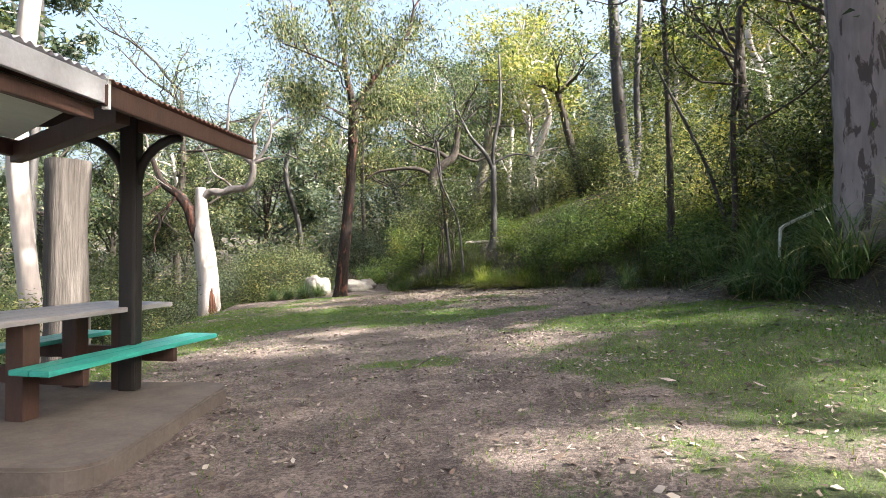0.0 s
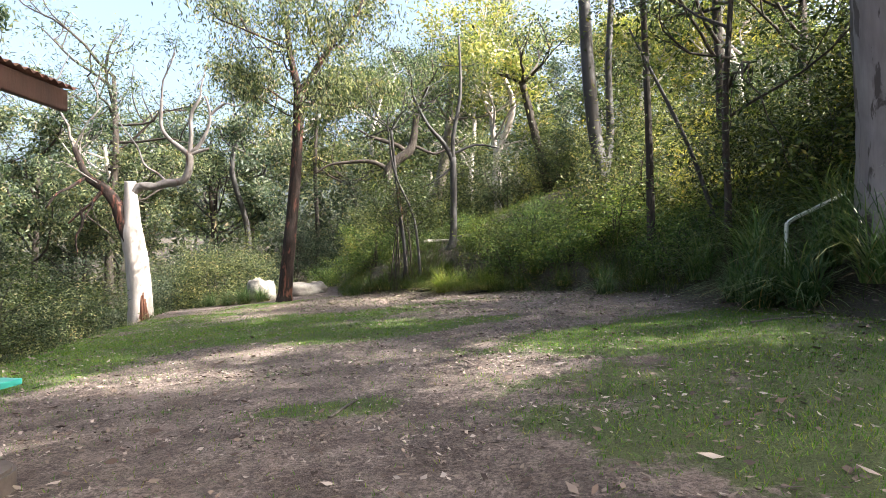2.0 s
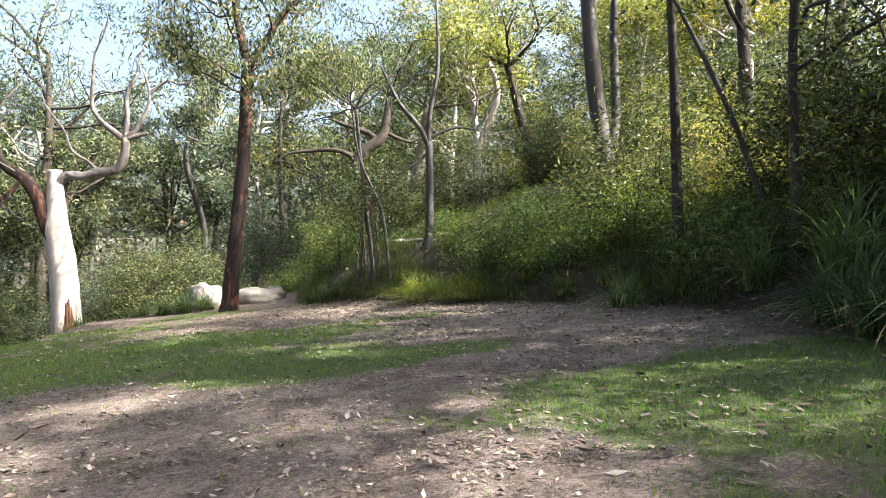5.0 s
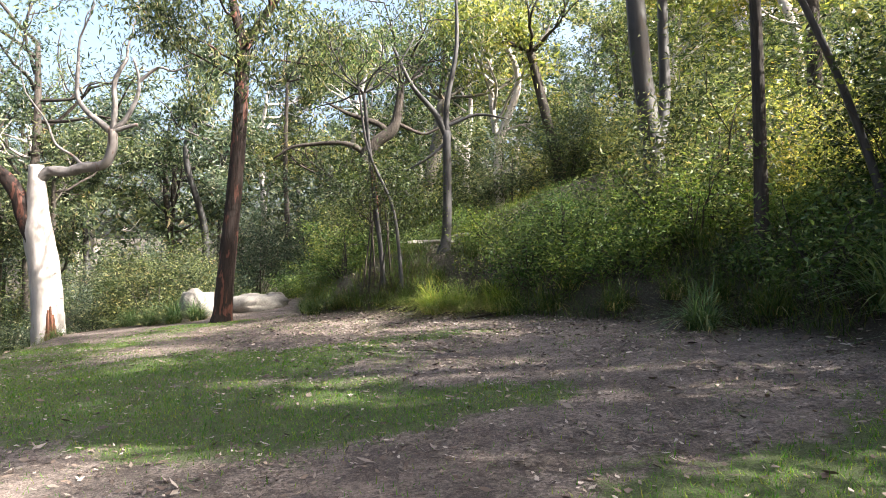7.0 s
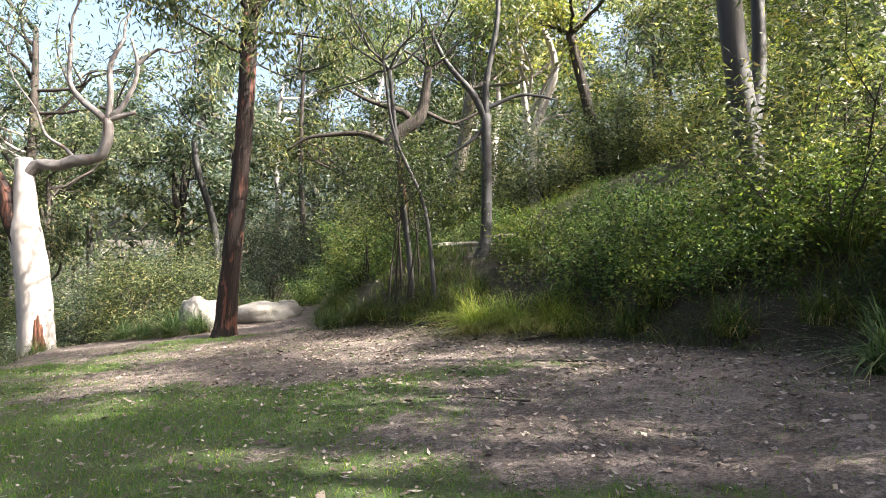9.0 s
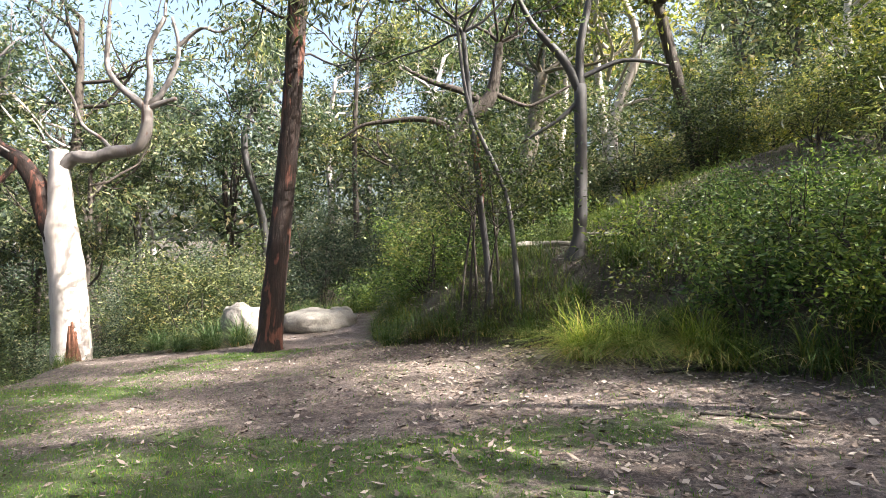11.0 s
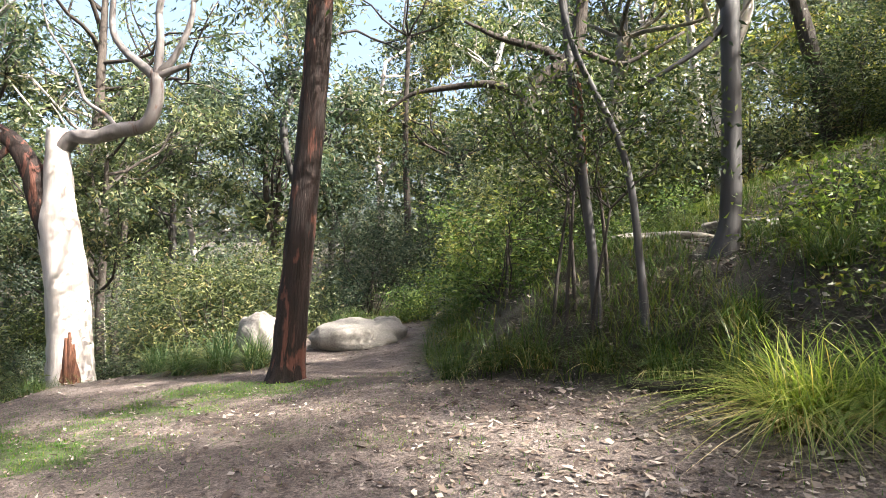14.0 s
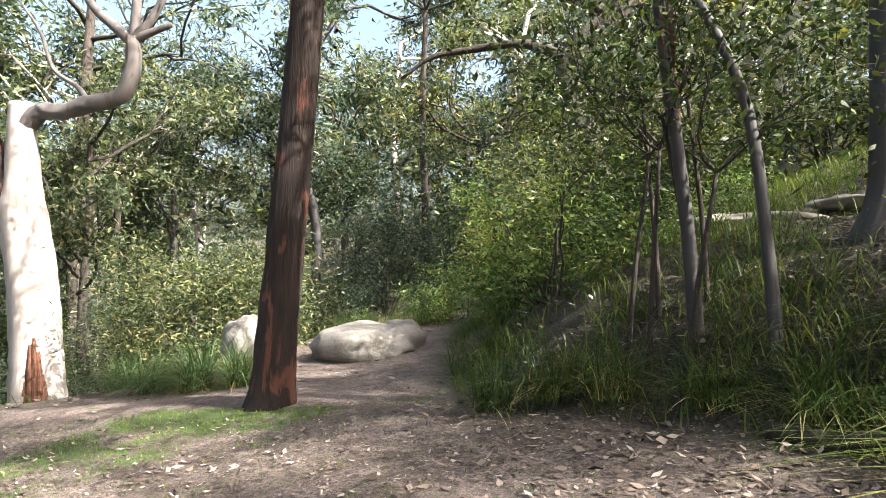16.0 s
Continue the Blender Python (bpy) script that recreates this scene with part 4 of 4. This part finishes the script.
# unseen tree added beyond the shelter to keep light off its slab
scatter([gum_protos[0]], [(-10.5, 4.2)], 13, 0.9, 0.9)

shrub_protos = [proto_shrub(81, M_LEAF_GUM, 2.6, 1.3, 115, 0.095, 0.032, "olive bush shrub with narrow leaves", spread=0.3),
                proto_shrub(82, M_LEAF_DARK, 2.9, 1.3, 115, 0.095, 0.032, "dark green leafy shrub in the bush", spread=0.3),
                proto_shrub(83, M_LEAF_YELLOW, 2.3, 1.3, 115, 0.095, 0.032, "yellow-green sunlit shrub in the bush", spread=0.3),
                proto_shrub(84, M_LEAF_BLUE, 3.6, 1.3, 115, 0.095, 0.032, "grey-green narrow-leaved shrub in the bush", spread=0.3)]
left_spots = spots(15, 46, lambda x, y: edge_e(x, y) > 1.3 and not (-12.6 < x < -7 and 19 < y < 29.6) and abs(x) < 0.95 * y + 4, (-24, 8, -6.8, 46), 1.7)
left_spots += [(-10.5, 31.5), (-8.6, 30.6), (-7.4, 29.8), (-12.6, 30.8), (-8.0, 33.0), (-6.9, 32.0), (-9.6, 33.5), (-13.5, 28.0), (-13.0, 25.0)]
scatter([shrub_protos[k] for k in (0, 3, 1)], left_spots, 18, 0.8, 1.5)
scatter([shrub_protos[k] for k in (2, 0, 2, 1, 2, 3)], spots(16, 42, lambda x, y: bank_d(x, y) > 3.2 and not (0.5 < x < 6 and 22 < y < 31), (-1, 14, 22, 46), 1.6), 19, 0.8, 1.6)
scatter([shrub_protos[k] for k in (0, 1, 2)], [(-0.4, 28.4), (0.6, 27.4), (-1.0, 31.0)], 21, 1.05, 1.3)
scatter([shrub_protos[k] for k in (0, 3, 0)], spots(17, 26, lambda x, y: True, (-8, 36, 5, 52), 1.7), 20, 0.8, 1.6)

near_protos = [proto_shrub(91, M_LEAF_SHRUB, 1.2, 0.8, 40, 0.075, 0.032, "fresh green leafy shrub on the bank", "leafy_shrub", 7, 0.2, 0.0, tri=False),
               proto_shrub(92, M_LEAF_SHRUB, 1.6, 0.9, 40, 0.08, 0.034, "tall fresh green leafy shrub on the bank", "leafy_shrub", 8, 0.22, 0.0, tri=False)]
near_spots = [(3.95, 18.7), (4.3, 20.6), (4.7, 18.0), (5.5, 17.3), (3.4, 19.7), (-0.7, 25.4), (-1.0, 27.2), (-1.1, 29.2), (-0.9, 31.4), (6.4, 18.6), (-3.2, 33.6), (-2.5, 32.8), (-3.8, 34.4), (-1.9, 31.8)]
scatter(near_protos, near_spots, 28, 0.6, 1.1)

cover = [proto_shrub(93, M_LEAF_SHRUB, 0.55, 0.6, 30, 0.065, 0.027, "low leafy ground-cover plant on the bank", "low_shrub", 6, 0.16, 0.0, "bank ground cover"),
         proto_shrub(94, M_LEAF_DARK, 0.6, 0.7, 32, 0.065, 0.025, "low dark fern-like plant on the bank", "low_shrub", 6, 0.18, 0.0, "bank ground cover")]
scatter(cover, spots(33, 74, lambda x, y: 0.7 < bank_d(x, y) < 5.5 and not (x < 2.6 and 21 < y < 25.5) and not (1 < x < 5 and 24.3 < y < 27.6), (-1, 13, 9, 31), 0.7), 34, 0.7, 1.5)

# the wall of bush right of the clearing, shaded by its dark leaf colour
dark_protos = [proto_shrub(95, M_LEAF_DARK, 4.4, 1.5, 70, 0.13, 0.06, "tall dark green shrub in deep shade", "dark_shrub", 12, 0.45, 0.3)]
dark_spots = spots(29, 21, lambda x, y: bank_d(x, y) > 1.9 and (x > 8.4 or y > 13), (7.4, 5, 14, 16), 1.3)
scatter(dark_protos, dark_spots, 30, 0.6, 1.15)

# gums with crowns above view, added to shade the lawn and bank
high = proto_tree(104, M_LEAF_GUM, M_BARK_GREY, 19, 0.68, 4.2, 95, 0.32, 0.13, "towering gum with a high crown, added to cast shade")
scatter([high], [(-8.7, 11.4), (-13.0, 20.2), (13.0, 11.2), (13.5, 8.8)], 36, 0.97, 1.03)
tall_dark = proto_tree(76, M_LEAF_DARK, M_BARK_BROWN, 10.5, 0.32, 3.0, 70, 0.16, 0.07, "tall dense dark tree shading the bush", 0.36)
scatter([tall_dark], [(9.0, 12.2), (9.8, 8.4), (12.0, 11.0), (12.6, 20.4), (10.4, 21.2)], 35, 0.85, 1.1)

# the tall canopy over the bank, set off view to throw the dappled shade
# unseen trees added round the clearing close it and block the open sky
canopy = [proto_tree(101, M_LEAF_GUM, M_BARK_GREY, 14, 0.5, 4.0, 85, 0.34, 0.12, "very tall gum placed off view to shade the clearing", 0.34),
          proto_tree(102, M_LEAF_BLUE, M_BARK_PALE, 16, 0.5, 4.4, 85, 0.34, 0.12, "very tall pale gum placed off view to shade the clearing", 0.34)]
scatter(canopy, [(12.5, 1.5), (17.0, 8.5), (-15, 11.5), (-16.5, 16), (9.5, -1.5), (-18.5, 21.5), (-6.5, -5), (13.5, -5.0), (11.8, -1.0), (-1.0, -8.0), (4.0, -9.5), (-10.0, -1.5), (-12.5, 3.0), (-5.5, -11.0), (16.5, -4.0), (19.5, -2.5)], 31, 0.95, 1.2)


# ---- grass, tussocks and litter ----
def build_lawn():
    rng = np.random.RandomState(7)
    x, y = rng.uniform(-10, 8, 650000), np.abs(rng.uniform(-0.02, 1, 650000)) ** 0.8 * 23 + 1.5
    keep = rng.uniform(0, 1, len(x)) < np.clip(np.clip(turf(x, y) * 1.5 - 0.25, 0, 1) * np.where(y < 13, 0.95, 0.8) + 0.05 + 0.1 * np.clip(waves(x, y, 44, 0.9), 0, 1), 0, 1)
    keep &= ~((x > -7.2) & (x < -2.0) & (y > 3.6) & (y < 6.35))
    x, y = x[keep], y[keep]
    v, f = blades(rng, x, y, height(x, y), 0.06, 0.006, 0.8)
    tagged(new("lawn_grass", nd_mesh("lawn_grass", v, f, M_GRASS)), "short patchy green lawn grass", "grass", kind="stuff")


def build_far_woods():
    """Foliage of the woods far down the gully and over the hill, beyond the single trees."""
    rng = np.random.RandomState(40)
    a, r = rng.uniform(-0.95, 0.75, 520), rng.uniform(44, 85, 520)
    x, y = r * np.sin(a), r * np.cos(a)
    c = np.stack([x, y, height(x, y) + rng.uniform(0.3, 9, 520)], 1)
    pts = np.repeat(c, 130, axis=0) + rng.normal(0, 1, (520 * 130, 3)) * np.array([1.7, 1.7, 1.1])
    v, f = leaf_quads(rng, pts, 0.5, 0.22, 0.4, True)
    tagged(new("far_woods", nd_mesh("far_woods", v, f, M_LEAF_GUM)), "distant grey-green woods beyond the clearing", "woods", kind="stuff")


build_far_woods()


def build_bank_grass():
    rng = np.random.RandomState(8)
    x, y = rng.uniform(-9, 10, 420000), rng.uniform(6, 38, 420000)
    d, e = beside(BANK, x, y), -beside(EDGE, x, y)
    dens = np.exp(-((d - 0.6) / 0.7) ** 2) + 0.75 * np.exp(-((d - 3.6) / 3.8) ** 2) + 0.4 * np.exp(-((e - 0.8) / 0.8) ** 2) * (e > 0.1)
    dens *= np.clip(0.6 + 0.9 * waves(x, y, 21, 1.6), 0.05, 1) * np.where(y < 13.6, 0.06, 1) * ((d > -0.12) | (e > 0.1))
    dens *= 1 - blob(x, y, 2.6, 26.0, 1.9, 0.9)
    keep = rng.uniform(0, 1, len(x)) < dens * 0.95
    x, y = x[keep], y[keep]
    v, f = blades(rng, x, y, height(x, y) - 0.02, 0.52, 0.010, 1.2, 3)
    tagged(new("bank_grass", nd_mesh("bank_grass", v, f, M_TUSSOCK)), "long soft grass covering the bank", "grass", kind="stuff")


def tussock(seed, n, length, width, radius, material, label, name="tussock", lean=1.05, dead=0.2):
    """A clump of arching live blades with dead straw hanging round its foot."""
    rng = np.random.RandomState(seed)
    ob = thing(name, (0, 0, 0), label, "grass tussock", "tussocks")
    for piece, count, ln, ben, mat in (("foliage", n, length, lean, material), ("dead_straw", int(n * dead), length * 0.62, lean * 1.35, M_STRAW)):
        a, r = rng.uniform(0, 6.283, count), radius * np.sqrt(rng.uniform(0, 1, count)) * 0.5
        v, f = blades(rng, r * np.cos(a), r * np.sin(a), np.full(count, -0.05), ln, width, ben, 5)
        part(piece, nd_mesh(piece, v, f, mat), ob, "" if piece == "foliage" else "dry straw-coloured dead blades")
    return ob


build_lawn()
build_bank_grass()
scatter([tussock(1, 800, 1.1, 0.010, 0.55, M_TUSSOCK_BRIGHT, "sunny yellow-green grass tussock at the foot of the bank", lean=1.3, dead=0.4)], [(1.55, 20.6), (2.15, 20.5), (2.75, 19.9)], 1, 0.85, 1.0)
rushes = [tussock(2, 260, 1.35, 0.024, 0.5, M_STRAP, "dark strap-leaved mat-rush clump", "mat_rush", dead=0.08), tussock(3, 260, 1.5, 0.024, 0.6, M_STRAP, "dark strap-leaved mat-rush clump", "mat_rush", dead=0.08)]
scatter(rushes,
      [(6.0, 11.0), (6.6, 10.2), (7.2, 11.2), (6.3, 12.2), (7.0, 9.2), (6.2, 9.4), (5.8, 10.3), (7.6, 10.4), (6.7, 13.0), (5.9, 13.6), (7.4, 8.0), (6.6, 8.2), (7.5, 12.2), (5.5, 10.9), (5.7, 11.8), (6.4, 10.7), (7.0, 10.7)], 2, 0.75, 1.1)
scatter(rushes, [(-5.0, 26.1), (-5.7, 26.2), (-6.3, 26.0), (-7.0, 26.4), (4.6, 15.2), (-5.3, 32.2)], 4, 0.55, 0.75)
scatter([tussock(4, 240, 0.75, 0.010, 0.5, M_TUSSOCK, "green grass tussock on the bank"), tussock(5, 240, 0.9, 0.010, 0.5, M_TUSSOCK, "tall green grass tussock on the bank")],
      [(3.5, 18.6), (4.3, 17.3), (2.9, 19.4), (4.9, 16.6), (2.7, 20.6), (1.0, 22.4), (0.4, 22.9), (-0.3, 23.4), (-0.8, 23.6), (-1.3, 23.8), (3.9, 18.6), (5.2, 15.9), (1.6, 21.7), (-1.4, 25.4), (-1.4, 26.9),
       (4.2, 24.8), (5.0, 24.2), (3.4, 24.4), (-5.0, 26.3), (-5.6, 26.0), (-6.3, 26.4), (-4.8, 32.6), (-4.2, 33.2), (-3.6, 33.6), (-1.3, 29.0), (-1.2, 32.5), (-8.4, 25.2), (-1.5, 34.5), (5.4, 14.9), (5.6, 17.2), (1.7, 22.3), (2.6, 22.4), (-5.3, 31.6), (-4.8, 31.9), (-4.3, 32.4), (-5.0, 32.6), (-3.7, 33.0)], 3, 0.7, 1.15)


def flat_leaves(name, label, seed, n, dens_of, length, width, material):
    rng = np.random.RandomState(seed)
    x, y = rng.uniform(-9, 8, n), rng.uniform(1.2, 34, n)
    keep = rng.uniform(0, 1, n) < dens_of(x, y)
    keep &= ~((x > -7.2) & (x < -2.0) & (y > 3.6) & (y < 6.35))
    x, y = x[keep], y[keep]
    n = len(x)
    a = rng.uniform(0, 6.283, n)
    d = np.stack([np.cos(a), np.sin(a), rng.normal(0, 0.15, n)], 1)
    s = np.stack([-np.sin(a), np.cos(a), rng.normal(0, 0.4, n)], 1)
    c = np.stack([x, y, height(x, y) + 0.012], 1)
    ln, wd = length * rng.uniform(0.5, 1.5, (n, 1)), width * rng.uniform(0.6, 1.7, (n, 1))
    v = np.stack([c, c + 0.45 * ln * d + 0.5 * wd * s, c + ln * d + np.array([0, 0, 0.008]), c + 0.45 * ln * d - 0.5 * wd * s], 1).reshape(-1, 3)
    tagged(new(name, nd_mesh(name, v, np.arange(4 * n).reshape(n, 4), material)), label, "leaf litter", kind="stuff")


flat_leaves("leaf_litter", "dry curled gum leaves strewn over the ground", 9, 75000,
            lambda x, y: 0.03 + 0.5 * litter(x, y) + 0.45 * blob(x, y, 1.5, 18.6, 3.4, 3.4) + 0.5 * blob(x, y, 0.1, 21.2, 1.9, 2.2) + 0.16 * np.clip(waves(x, y, 31, 2.5), 0, 1), 0.085, 0.028, M_LITTER)
flat_leaves("ground_debris", "small bark chips and broken leaves on the earth", 10, 190000,
            lambda x, y: (0.35 + 0.45 * np.clip(waves(x, y, 33, 1.5), -0.4, 1)) * (y < 24) * (np.abs(x) < 6.5) * (1 - 0.55 * np.clip(turf(x, y), 0, 1)), 0.05, 0.018, M_LITTER)
flat_leaves("fallen_leaves", "large pale curled gum leaves and bark scraps on the ground", 11, 5000,
            lambda x, y: 0.22 + 0.5 * litter(x, y) + 0.3 * np.clip(waves(x, y, 35, 1.1), 0, 1), 0.11, 0.04, M_LITTER)
